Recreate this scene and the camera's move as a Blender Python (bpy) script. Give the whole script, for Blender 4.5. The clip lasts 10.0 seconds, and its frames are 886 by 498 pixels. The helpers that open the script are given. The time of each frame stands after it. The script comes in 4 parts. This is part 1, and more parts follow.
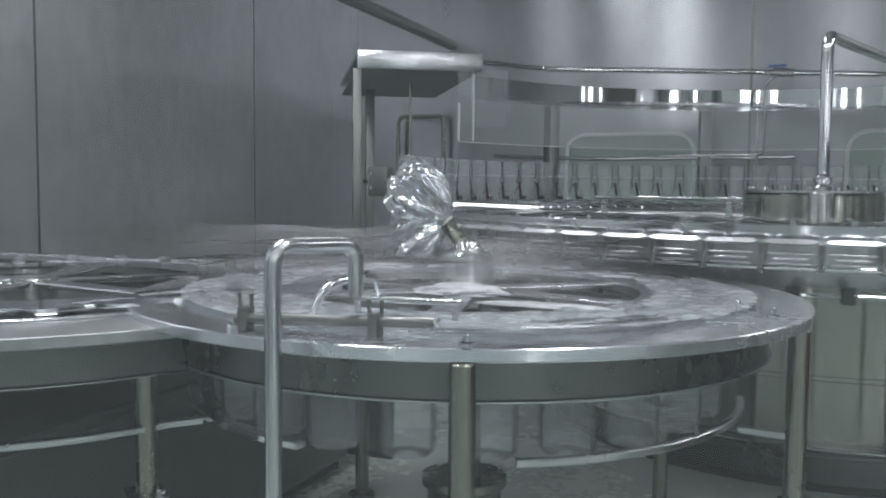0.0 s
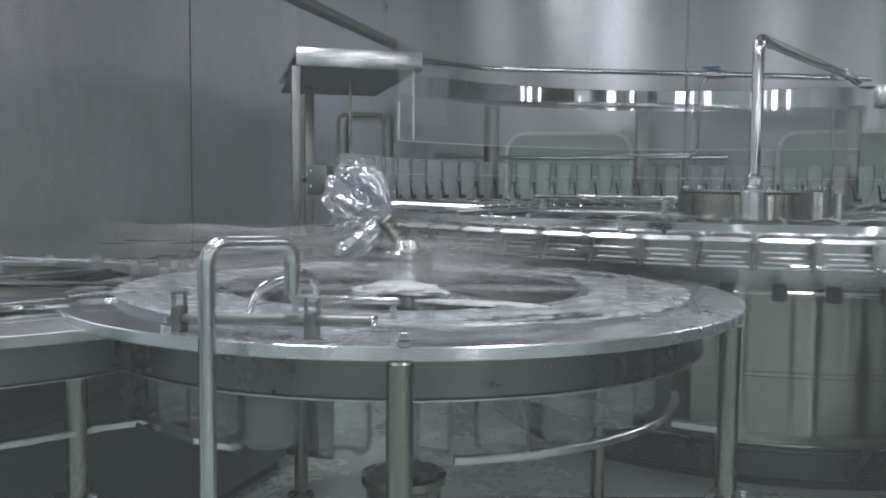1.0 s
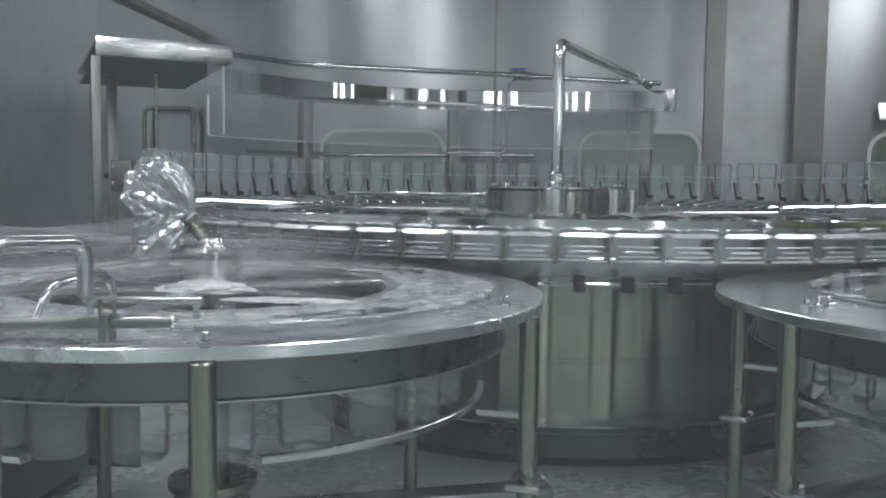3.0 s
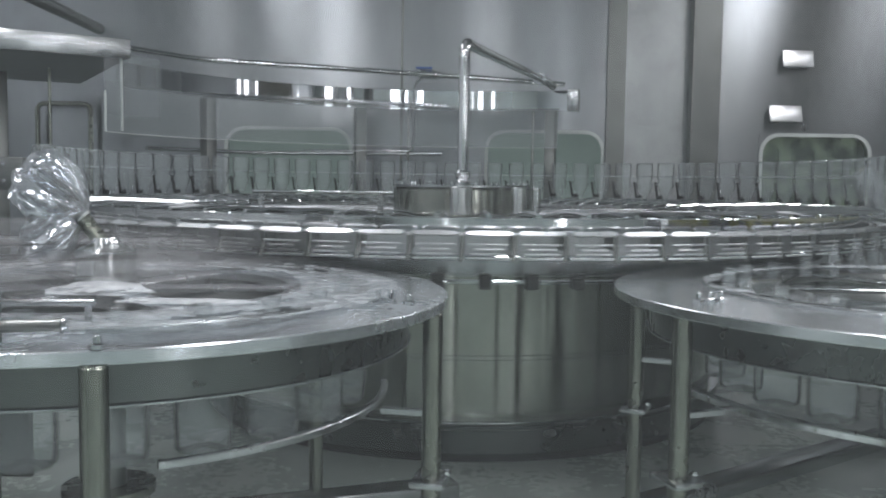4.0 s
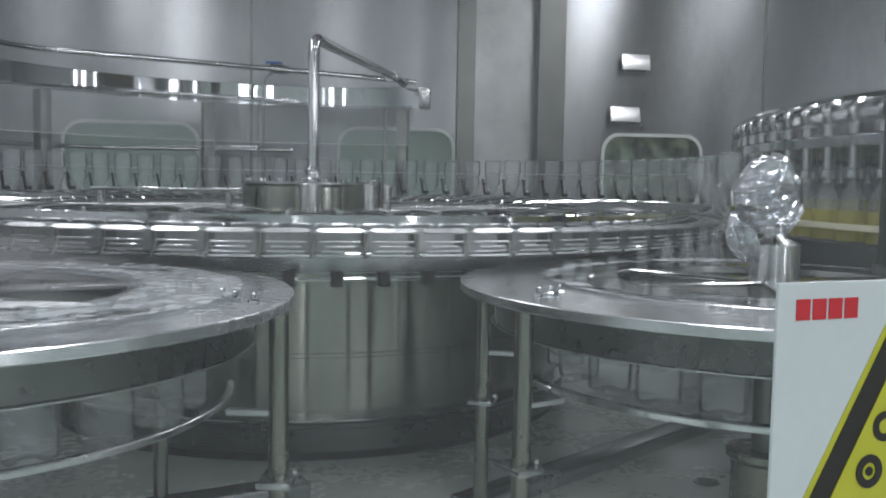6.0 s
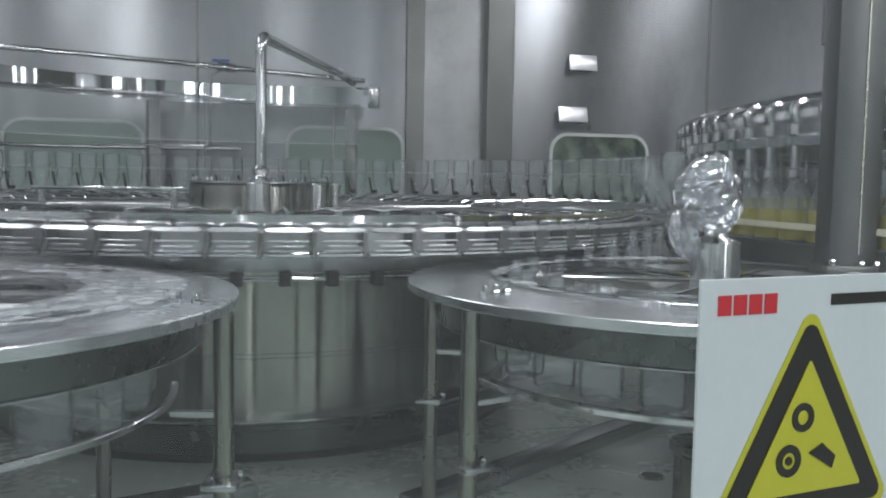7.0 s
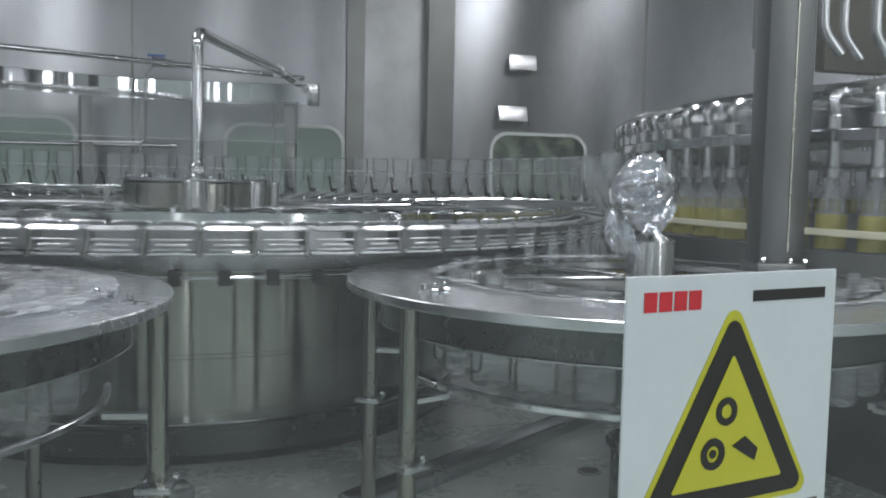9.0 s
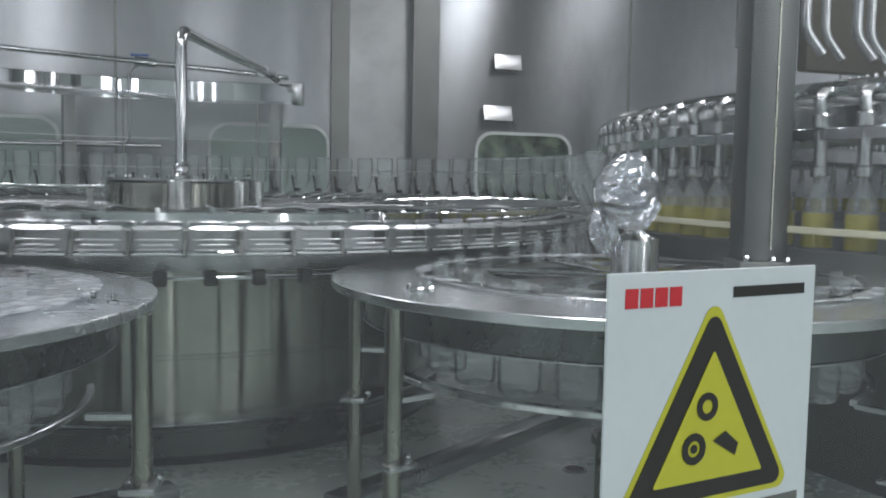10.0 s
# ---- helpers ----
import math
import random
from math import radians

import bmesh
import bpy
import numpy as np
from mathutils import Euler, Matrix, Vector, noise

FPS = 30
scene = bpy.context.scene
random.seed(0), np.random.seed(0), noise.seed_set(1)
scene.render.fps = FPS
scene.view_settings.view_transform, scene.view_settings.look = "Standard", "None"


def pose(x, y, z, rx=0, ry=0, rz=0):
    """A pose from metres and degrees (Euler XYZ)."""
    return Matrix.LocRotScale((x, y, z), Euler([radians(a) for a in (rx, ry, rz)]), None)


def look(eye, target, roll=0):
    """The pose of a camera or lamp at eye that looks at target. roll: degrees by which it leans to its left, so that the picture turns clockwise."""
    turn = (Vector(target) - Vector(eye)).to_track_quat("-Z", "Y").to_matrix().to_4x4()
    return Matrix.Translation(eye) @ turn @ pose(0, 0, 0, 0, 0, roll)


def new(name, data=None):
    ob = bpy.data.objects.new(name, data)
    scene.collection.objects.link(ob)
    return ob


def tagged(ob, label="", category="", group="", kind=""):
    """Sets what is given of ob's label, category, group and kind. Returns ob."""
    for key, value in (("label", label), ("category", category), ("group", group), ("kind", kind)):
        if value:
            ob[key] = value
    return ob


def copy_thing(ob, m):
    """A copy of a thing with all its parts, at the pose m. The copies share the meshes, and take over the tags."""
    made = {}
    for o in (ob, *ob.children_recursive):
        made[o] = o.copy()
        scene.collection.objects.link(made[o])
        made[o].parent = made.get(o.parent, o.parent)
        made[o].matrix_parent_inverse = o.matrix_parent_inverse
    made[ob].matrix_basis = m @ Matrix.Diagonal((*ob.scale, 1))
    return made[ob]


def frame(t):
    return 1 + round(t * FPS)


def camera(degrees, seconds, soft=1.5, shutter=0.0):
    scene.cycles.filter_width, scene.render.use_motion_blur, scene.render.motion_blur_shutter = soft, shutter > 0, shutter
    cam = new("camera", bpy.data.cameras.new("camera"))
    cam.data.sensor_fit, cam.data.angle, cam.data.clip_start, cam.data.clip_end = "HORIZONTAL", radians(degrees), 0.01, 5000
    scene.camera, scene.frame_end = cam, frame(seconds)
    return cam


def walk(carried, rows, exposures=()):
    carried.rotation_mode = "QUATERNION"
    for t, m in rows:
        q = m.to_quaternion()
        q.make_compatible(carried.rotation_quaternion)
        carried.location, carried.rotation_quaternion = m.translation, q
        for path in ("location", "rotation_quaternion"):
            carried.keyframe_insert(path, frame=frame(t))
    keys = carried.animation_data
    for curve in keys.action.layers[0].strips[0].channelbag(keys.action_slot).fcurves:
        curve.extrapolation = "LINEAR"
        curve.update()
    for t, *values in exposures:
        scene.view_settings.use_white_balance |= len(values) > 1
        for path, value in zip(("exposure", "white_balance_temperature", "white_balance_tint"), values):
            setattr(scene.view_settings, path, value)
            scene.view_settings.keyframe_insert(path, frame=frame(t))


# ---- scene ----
cam = camera(52.7, 10.0, 1.9, 0.2)
PATH = [
    (0, (0.181, -0.07, 0.815), (-0.548, 1.787, 0.673), 0.5),
    (0.5, (0.182, -0.071, 0.815), (-0.499, 1.804, 0.672), 0.6),
    (1, (0.186, -0.067, 0.814), (-0.42, 1.833, 0.671), 0.6),
    (1.5, (0.189, -0.068, 0.814), (-0.334, 1.857, 0.671), 0.6),
    (2, (0.195, -0.069, 0.814), (-0.238, 1.878, 0.67), 0.7),
    (2.5, (0.201, -0.072, 0.814), (-0.123, 1.897, 0.669), 0.7),
    (4, (0.22, -0.075, 0.815), (0.208, 1.92, 0.668), 0.8),
    (4.5, (0.223, -0.074, 0.815), (0.299, 1.919, 0.667), 0.9),
    (5, (0.228, -0.077, 0.816), (0.391, 1.91, 0.668), 1.0),
    (5.5, (0.232, -0.081, 0.817), (0.472, 1.899, 0.668), 1.0),
    (7, (0.244, -0.092, 0.818), (0.659, 1.858, 0.668), 1.0),
    (7.5, (0.245, -0.0915, 0.8175), (0.698, 1.8505, 0.6685), 1.1),
    (8, (0.246, -0.091, 0.818), (0.729, 1.843, 0.667), 1.1),
    (8.5, (0.247, -0.093, 0.818), (0.761, 1.834, 0.668), 1.2),
    (9, (0.249, -0.093, 0.818), (0.791, 1.826, 0.667), 1.2),
    (9.5, (0.2497, -0.094, 0.818), (0.8217, 1.817, 0.668), 1.2),
    (10, (0.25, -0.095, 0.817), (0.823, 1.816, 0.666), 1.1),
]
walk(cam, [(t, look(eye, target, roll)) for t, eye, target, roll in PATH])

# ---- world, lamps, exposure ----
world = bpy.data.worlds.new("world")
world.use_nodes = True
world.node_tree.nodes["Background"].inputs[0].default_value = (0.5, 0.56, 0.6, 1)
world.node_tree.nodes["Background"].inputs[1].default_value = 0.015
scene.world = world


def tube_or_fill_lamp(x, y, z, w, l, power, rz=0):
    d = bpy.data.lights.new("tube_or_fill_light", "AREA")
    d.shape, d.size, d.size_y, d.energy, d.color = "RECTANGLE", w, l, power, (0.99, 0.953, 1.0)
    ob = new("tube_or_fill_light", d)
    ob.matrix_world = pose(x, y, z, 0, 0, rz)
    return ob


LAMPS = [(-1.12, 3.6), (-0.70, 3.6), (0.20, 3.6), (2.62, 3.6), (3.70, 3.6)]
for (lx, ly), lw in zip(LAMPS, (7.0, 4.5, 0.6, 24, 11)):
    tube_or_fill_lamp(lx, ly, 2.62, 0.16, 1.3, lw)
for lx, lw in ((-1.0, 27), (0.6, 15), (2.2, 26)):
    tube_or_fill_lamp(lx, 1.2, 2.62, 0.16, 1.3, lw)
for lx in (-1.5, 0.65, 2.3, 3.9):
    tube_or_fill_lamp(lx, -0.9, 2.62, 0.2, 1.5, 12)
# unseen fill lamp, added to brighten the side wall
tube_or_fill_lamp(-2.0, 2.3, 2.62, 0.16, 1.3, 9)
# upright hall lights behind the guard door, seen in the polished hood and drum
for lx, lw in ((-0.85, 0.08), (-0.40, 0.14), (1.75, 0.20), (2.75, 0.34), (5.0, 0.14), (6.3, 0.6)):
    tube_or_fill_lamp(lx, -1.86, 1.95, lw, 0.75, 20 * lw).rotation_euler.x = radians(90)
# tall unseen lamps, added to put upright highlights on the drum and steel
for lx, lw, power in ((-0.12, 0.06, 1.5), (2.30, 0.06, 8.0)):
    tube_or_fill_lamp(lx, -1.86, 1.16, lw, 2.3, power).rotation_euler.x = radians(90)
tube_or_fill_lamp(7.36, -0.6, 1.18, 0.10, 2.1, 3).rotation_euler = (radians(90), 0, radians(90))
for ly, lw in ((2.62, 0.10), (2.25, 0.16), (1.72, 0.10), (0.86, 0.14), (0.2, 0.08)):
    tube_or_fill_lamp(7.36, ly, 1.95, lw, 0.75, 16 * lw).rotation_euler = (radians(90), 0, radians(90))

# ---- materials ----


def nodes_of(name):
    m = bpy.data.materials.new(name)
    m.use_nodes = True
    nt = m.node_tree
    return m, nt, nt.nodes["Principled BSDF"]


def mat(name, col, rough=0.4, metal=0.0, var=0.12, scale=6.0, grain=0.0, bump=0.0, stretch=(1, 1, 1), rvar=0.08, aniso=0.0, tone=None):
    """A surface with variation at two scales: broad stains and fine grain."""
    m, nt, b = nodes_of(name)
    N, L = nt.nodes, nt.links
    tc = N.new("ShaderNodeTexCoord")
    mp = N.new("ShaderNodeMapping")
    mp.inputs["Scale"].default_value = stretch
    L.new(tc.outputs["Object"], mp.inputs[0])
    n1 = N.new("ShaderNodeTexNoise")
    n1.inputs["Scale"].default_value, n1.inputs["Detail"].default_value = scale, 5
    L.new(mp.outputs[0], n1.inputs["Vector"])
    n2 = N.new("ShaderNodeTexNoise")
    n2.inputs["Scale"].default_value, n2.inputs["Detail"].default_value = scale * 17, 3
    L.new(mp.outputs[0], n2.inputs["Vector"])
    mix = N.new("ShaderNodeMath")
    mix.operation = "MULTIPLY_ADD"
    mix.inputs[1].default_value = 0.4
    L.new(n2.outputs[0], mix.inputs[0])
    L.new(n1.outputs[0], mix.inputs[2])
    ramp = N.new("ShaderNodeValToRGB")
    c2 = tone or tuple(c * (1 - var) for c in col)
    c1 = tuple(min(1, c * (1 + var)) for c in col)
    ramp.color_ramp.elements[0].position, ramp.color_ramp.elements[0].color = 0.45, (*c2, 1)
    ramp.color_ramp.elements[1].position, ramp.color_ramp.elements[1].color = 0.95, (*c1, 1)
    L.new(mix.outputs[0], ramp.inputs[0])
    L.new(ramp.outputs[0], b.inputs["Base Color"])
    rr = N.new("ShaderNodeMapRange")
    rr.inputs["From Min"].default_value, rr.inputs["From Max"].default_value = 0.4, 1.0
    rr.inputs["To Min"].default_value, rr.inputs["To Max"].default_value = max(0.02, rough - rvar), rough + rvar
    L.new(mix.outputs[0], rr.inputs[0])
    L.new(rr.outputs[0], b.inputs["Roughness"])
    b.inputs["Metallic"].default_value = metal
    if aniso:
        b.inputs["Anisotropic"].default_value = aniso
        tg = N.new("ShaderNodeTangent")
        tg.direction_type, tg.axis = "RADIAL", "Z"
        L.new(tg.outputs[0], b.inputs["Tangent"])
        b.inputs["Anisotropic Rotation"].default_value = 0.25
    if bump:
        bp = N.new("ShaderNodeBump")
        bp.inputs["Strength"].default_value, bp.inputs["Distance"].default_value = bump, 0.004
        L.new(mix.outputs[0], bp.inputs["Height"])
        L.new(bp.outputs[0], b.inputs["Normal"])
    return m


STEEL = mat("brushed_steel", (0.50, 0.52, 0.53), 0.24, 1.0, 0.08, 5, bump=0.02, rvar=0.05)
MIRROR = mat("mirror_steel", (0.60, 0.62, 0.63), 0.045, 1.0, 0.05, 5, rvar=0.015)
POLISH = mat("polished_steel", (0.68, 0.70, 0.71), 0.085, 1.0, 0.05, 7, bump=0.015, rvar=0.035)
WALLST = mat("wall_steel", (0.36, 0.38, 0.395), 0.29, 1.0, 0.17, 1.6, stretch=(1, 1, 0.4), rvar=0.02, aniso=0.85)
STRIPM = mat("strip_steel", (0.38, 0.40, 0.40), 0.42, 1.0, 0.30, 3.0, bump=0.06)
WALLLF = mat("side_wall_steel", (0.62, 0.64, 0.66), 0.45, 1.0, 0.17, 1.1, bump=0.04, stretch=(1, 1, 0.5))
SATIN = mat("satin_steel", (0.78, 0.80, 0.81), 0.33, 1.0, 0.05, 9, rvar=0.06)
PLATE = mat("table_steel", (0.80, 0.83, 0.85), 0.24, 1.0, 0.10, 3, bump=0.006, rvar=0.04)
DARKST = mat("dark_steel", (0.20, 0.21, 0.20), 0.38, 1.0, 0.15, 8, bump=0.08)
DRUMST = mat("drum_steel", (0.38, 0.395, 0.355), 0.16, 1.0, 0.02, 3, aniso=1.0, rvar=0.004)
CAPST = mat("turned_cap_steel", (0.74, 0.76, 0.76), 0.19, 1.0, 0.03, 5, aniso=0.8, rvar=0.01)
LEGST = mat("leg_steel", (0.25, 0.265, 0.225), 0.27, 1.0, 0.05, 3, rvar=0.03)
# base colour darkened to carry the murk under the table rims
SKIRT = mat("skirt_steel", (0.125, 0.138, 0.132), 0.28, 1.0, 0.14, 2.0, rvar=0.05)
FOGGED = mat("misted_steel", (0.76, 0.80, 0.83), 0.24, 0.92, 0.16, 3, bump=0.03, rvar=0.10)
BARST = mat("gripper_bar_steel", (0.66, 0.69, 0.70), 0.30, 1.0, 0.04, 9, rvar=0.04)
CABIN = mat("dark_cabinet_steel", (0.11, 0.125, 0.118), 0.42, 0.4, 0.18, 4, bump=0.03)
FLOORM = mat("floor_steel", (0.50, 0.57, 0.53), 0.27, 0.1, 0.14, 2.2, bump=0.035, rvar=0.06)
BROWNST = mat("brownish_steel", (0.13, 0.125, 0.105), 0.5, 0.7, 0.2, 3, bump=0.03)
BLACK = mat("black_rubber", (0.018, 0.019, 0.018), 0.5, 0.0, 0.2, 12)
CEILM = mat("ceiling_panel", (0.42, 0.44, 0.45), 0.6, 0.0, 0.05, 2)
GASKET = mat("pale_gasket", (0.62, 0.66, 0.64), 0.5, 0.0, 0.05, 10)
WHITEP = mat("white_sign_film", (0.54, 0.62, 0.635), 0.45, 0.0, 0.04, 9)
REDP = mat("red_print", (0.50, 0.02, 0.03), 0.5, 0.0, 0.06, 20)
BLACKP = mat("black_print", (0.012, 0.014, 0.012), 0.5, 0.0, 0.1, 20)
YELLOWP = mat("yellow_print", (0.45, 0.47, 0.03), 0.45, 0.0, 0.05, 9)
BLUEP = mat("blue_plastic", (0.03, 0.09, 0.32), 0.4, 0.0, 0.1, 20)
LEAFM = mat("dark_green_blur", (0.10, 0.125, 0.085), 0.7, 0.0, 0.6, 9, tone=(0.004, 0.006, 0.004))
OUTM = mat("pale_hall_wall", (0.47, 0.52, 0.51), 0.8, 0.0, 0.1, 2)
JUICE = mat("yellow_juice", (0.27, 0.255, 0.065), 0.25, 0.0, 0.12, 8)
RAILW = mat("pale_plastic_rail", (0.55, 0.55, 0.40), 0.45, 0.0, 0.06, 10)


def clear(name, col, solid, rough, bump=0.0, scale=20.0, metal=0.0, gloss=0.0, ior=1.5):
    """Clear plastic: part see-through, part shiny surface, with a gloss that grows towards the rims."""
    m, nt, b = nodes_of(name)
    N, L = nt.nodes, nt.links
    b.inputs["Base Color"].default_value = (*col, 1)
    b.inputs["Roughness"].default_value = rough
    b.inputs["Metallic"].default_value = metal
    tr = N.new("ShaderNodeBsdfTransparent")
    tr.inputs[0].default_value = (0.95, 0.965, 0.965, 1)
    mx = N.new("ShaderNodeMixShader")
    n = N.new("ShaderNodeTexNoise")
    n.inputs["Scale"].default_value = scale
    tc = N.new("ShaderNodeTexCoord")
    L.new(tc.outputs["Object"], n.inputs["Vector"])
    mr = N.new("ShaderNodeMapRange")
    mr.inputs["From Min"].default_value, mr.inputs["From Max"].default_value = 0.3, 0.7
    mr.inputs["To Min"].default_value, mr.inputs["To Max"].default_value = solid * 0.75, min(1, solid * 1.25)
    L.new(n.outputs[0], mr.inputs[0])
    L.new(mr.outputs[0], mx.inputs[0])
    L.new(tr.outputs[0], mx.inputs[1])
    L.new(b.outputs[0], mx.inputs[2])
    if bump:
        bp = N.new("ShaderNodeBump")
        bp.inputs["Strength"].default_value, bp.inputs["Distance"].default_value = bump, 0.01
        L.new(n.outputs[0], bp.inputs["Height"])
        L.new(bp.outputs[0], b.inputs["Normal"])
    out = mx
    if gloss:
        gl = N.new("ShaderNodeBsdfGlossy")
        gl.inputs["Roughness"].default_value = rough
        gl.inputs[0].default_value = (gloss, gloss, gloss, 1)
        fr = N.new("ShaderNodeFresnel")
        fr.inputs[0].default_value = ior
        out = N.new("ShaderNodeMixShader")
        L.new(fr.outputs[0], out.inputs[0])
        L.new(mx.outputs[0], out.inputs[1])
        L.new(gl.outputs[0], out.inputs[2])
    L.new(out.outputs[0], N["Material Output"].inputs[0])
    return m


PET = clear("clear_bottle_plastic", (0.68, 0.74, 0.76), 0.15, 0.09, 0.08, 9, gloss=0.9, ior=1.14)
FILM = clear("crumpled_clear_film", (0.74, 0.78, 0.82), 0.74, 0.13, 0.10, 22, 0.8, gloss=0.7, ior=1.3)
PLEXI = clear("clear_guard_sheet", (0.62, 0.66, 0.68), 0.13, 0.08, 0, 3)
GREENGL = clear("greenish_window_glass", (0.32, 0.42, 0.37), 0.12, 0.06, 0, 2)
# thin grey veil in the glass: even haze over the darks, put in as colour
DOORGL = clear("guard_door_glass", (0.50, 0.54, 0.56), 0.052, 0.38, 0, 0.6)

# backdrop glows by itself: emission replaces hall light behind the panes
HALLM, _nt, _b = nodes_of("glowing_hall_wall")
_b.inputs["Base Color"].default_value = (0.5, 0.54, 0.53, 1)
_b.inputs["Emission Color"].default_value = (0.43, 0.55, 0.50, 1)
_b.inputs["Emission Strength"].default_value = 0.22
# green backdrop also emits its own colour, no lamp reaches it
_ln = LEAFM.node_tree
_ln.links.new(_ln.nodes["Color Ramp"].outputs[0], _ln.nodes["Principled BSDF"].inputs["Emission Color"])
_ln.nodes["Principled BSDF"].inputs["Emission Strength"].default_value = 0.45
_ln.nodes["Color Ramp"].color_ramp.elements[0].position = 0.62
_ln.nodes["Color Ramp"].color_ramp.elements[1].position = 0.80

# ---- mesh helpers ----


def thing(name, label, category, m=None, group="", kind=""):
    ob = tagged(new(name), label, category, group, kind)
    if m is not None:
        ob.matrix_basis = m
    return ob


def part(name, bm, material, parent=None, label="", smooth=True, m=None):
    me = bpy.data.meshes.new(name)
    bmesh.ops.recalc_face_normals(bm, faces=bm.faces)
    bm.to_mesh(me)
    bm.free()
    me.materials.append(material)
    if smooth:
        me.shade_smooth()
        me.set_sharp_from_angle(angle=radians(35))
    ob = new(name, me)
    if parent is not None:
        ob.parent = parent
    if m is not None:
        ob.matrix_basis = m
    if label:
        ob["label"] = label
    return ob


def again(ob, m, parent=None):
    o = ob.copy()
    scene.collection.objects.link(o)
    if parent is not None:
        o.parent = parent
    o.matrix_basis = m
    return o


def box(x0, y0, z0, x1, y1, z1, bevel=0.0, bm=None):
    bm = bm or bmesh.new()
    r = bmesh.ops.create_cube(bm, size=1.0, matrix=Matrix.Translation(((x0 + x1) / 2, (y0 + y1) / 2, (z0 + z1) / 2)) @ Matrix.Diagonal((x1 - x0, y1 - y0, z1 - z0, 1)))
    if bevel:
        es = list({e for v in r["verts"] for e in v.link_edges})
        bmesh.ops.bevel(bm, geom=es, offset=bevel, segments=2, profile=0.5, affect="EDGES")
    return bm


def lathe(profile, n=64, a0=0.0, a1=360.0, bm=None, off=(0, 0, 0), closed=False):
    """Turns (radius, height) points about z. closed: the outline joins its own start."""
    bm = bm or bmesh.new()
    full = abs(a1 - a0) > 359.9
    cols = n if full else n + 1
    grid = []
    for i in range(cols):
        a = radians(a0 + (a1 - a0) * i / n)
        grid.append([bm.verts.new((off[0] + r * math.cos(a), off[1] + r * math.sin(a), off[2] + z)) for r, z in profile])
    k = len(profile)
    for i in range(n):
        g, h = grid[i], grid[(i + 1) % cols]
        for j in range(k if closed else k - 1):
            bm.faces.new((g[j], h[j], h[(j + 1) % k], g[(j + 1) % k]))
    if closed and not full:
        bm.faces.new(grid[0])
        bm.faces.new(list(reversed(grid[-1])))
    if not closed and full:
        for j, flip in ((0, 1), (k - 1, 0)):
            if profile[j][0] > 1e-6:
                ring = [g[j] for g in grid]
                bm.faces.new(list(reversed(ring)) if flip else ring)
    bmesh.ops.remove_doubles(bm, verts=bm.verts, dist=1e-6)
    return bm


def ring(r0, r1, z0, z1, n=96, a0=0.0, a1=360.0, bev=0.002, bm=None):
    b = min(bev, (r1 - r0) / 3, (z1 - z0) / 3)
    return lathe([(r0, z0), (r1 - b, z0), (r1, z0 + b), (r1, z1 - b), (r1 - b, z1), (r0 + b, z1), (r0, z1 - b)], n, a0, a1, bm, closed=True)


def rod(r, z0, z1, n=20, bev=0.003, bm=None, off=(0, 0, 0)):
    b = min(bev, r / 3)
    return lathe([(0, z0), (r - b, z0), (r, z0 + b), (r, z1 - b), (r - b, z1), (0, z1)], n, bm=bm, off=off)


def tube(points, r, n=12, bm=None, fillet=0.0):
    """A round tube through points, with rounded bends."""
    pts = [Vector(p) for p in points]
    if fillet:
        out = [pts[0]]
        for a, b, c in zip(pts, pts[1:], pts[2:]):
            d0, d1 = (a - b), (c - b)
            f = min(fillet, d0.length * 0.45, d1.length * 0.45)
            p0, p1 = b + d0.normalized() * f, b + d1.normalized() * f
            for i in range(7):
                t = i / 6
                out.append(p0 * (1 - t) ** 2 + b * 2 * t * (1 - t) + p1 * t * t)
        out.append(pts[-1])
        pts = out
    bm = bm or bmesh.new()
    rings, up = [], Vector((0.123, 0.31, 0.94)).normalized()
    for i, p in enumerate(pts):
        d = (pts[min(i + 1, len(pts) - 1)] - pts[max(i - 1, 0)]).normalized()
        u = up - d * up.dot(d)
        if u.length < 1e-3:
            u = d.orthogonal()
        u.normalize()
        up = u
        v = d.cross(u)
        rings.append([bm.verts.new(p + (u * math.cos(2 * math.pi * k / n) + v * math.sin(2 * math.pi * k / n)) * r) for k in range(n)])
    for g, h in zip(rings, rings[1:]):
        for k in range(n):
            bm.faces.new((g[k], g[(k + 1) % n], h[(k + 1) % n], h[k]))
    bm.faces.new(list(reversed(rings[0])))
    bm.faces.new(rings[-1])
    return bm


def structure(name, bm, material, label, smooth=False):
    return tagged(part(name, bm, material, None, "", smooth), label, kind="structure")


# ---- plan ----
CX, CY, CR = 0.272, 3.46, 1.55          # rinser axis and pitch circle
SR = 0.4455                              # star pitch circle
PITCH = 2 * math.pi * CR / 80
SPEED = 9.971 * PITCH                    # bottle speed, metres a second
PHASE = 0.92                             # first gripper of the rinser at the start, degrees
LEFT, RIGHT = (-0.415, 1.575), (1.249, 1.720)
RPLATE = (1.195, 1.690)                  # middle of the dry table's outer plate
LEFT2 = (-1.265, 1.310)
TOP = 0.61                               # table height
BACK, SIDE = 5.42, -2.60

# ---- large structure ----
structure("floor", box(-3, -2, -0.10, 7.6, 5.6, 0.0), FLOORM, "wet grey-green steel machine deck with stains")
structure("ceiling", box(-3, -2, 2.70, 7.6, 5.7, 2.80), CEILM, "pale grey ceiling panels above the machine")
ww = thing("wall_west", "dull stainless steel side wall panels", "wall", kind="structure")
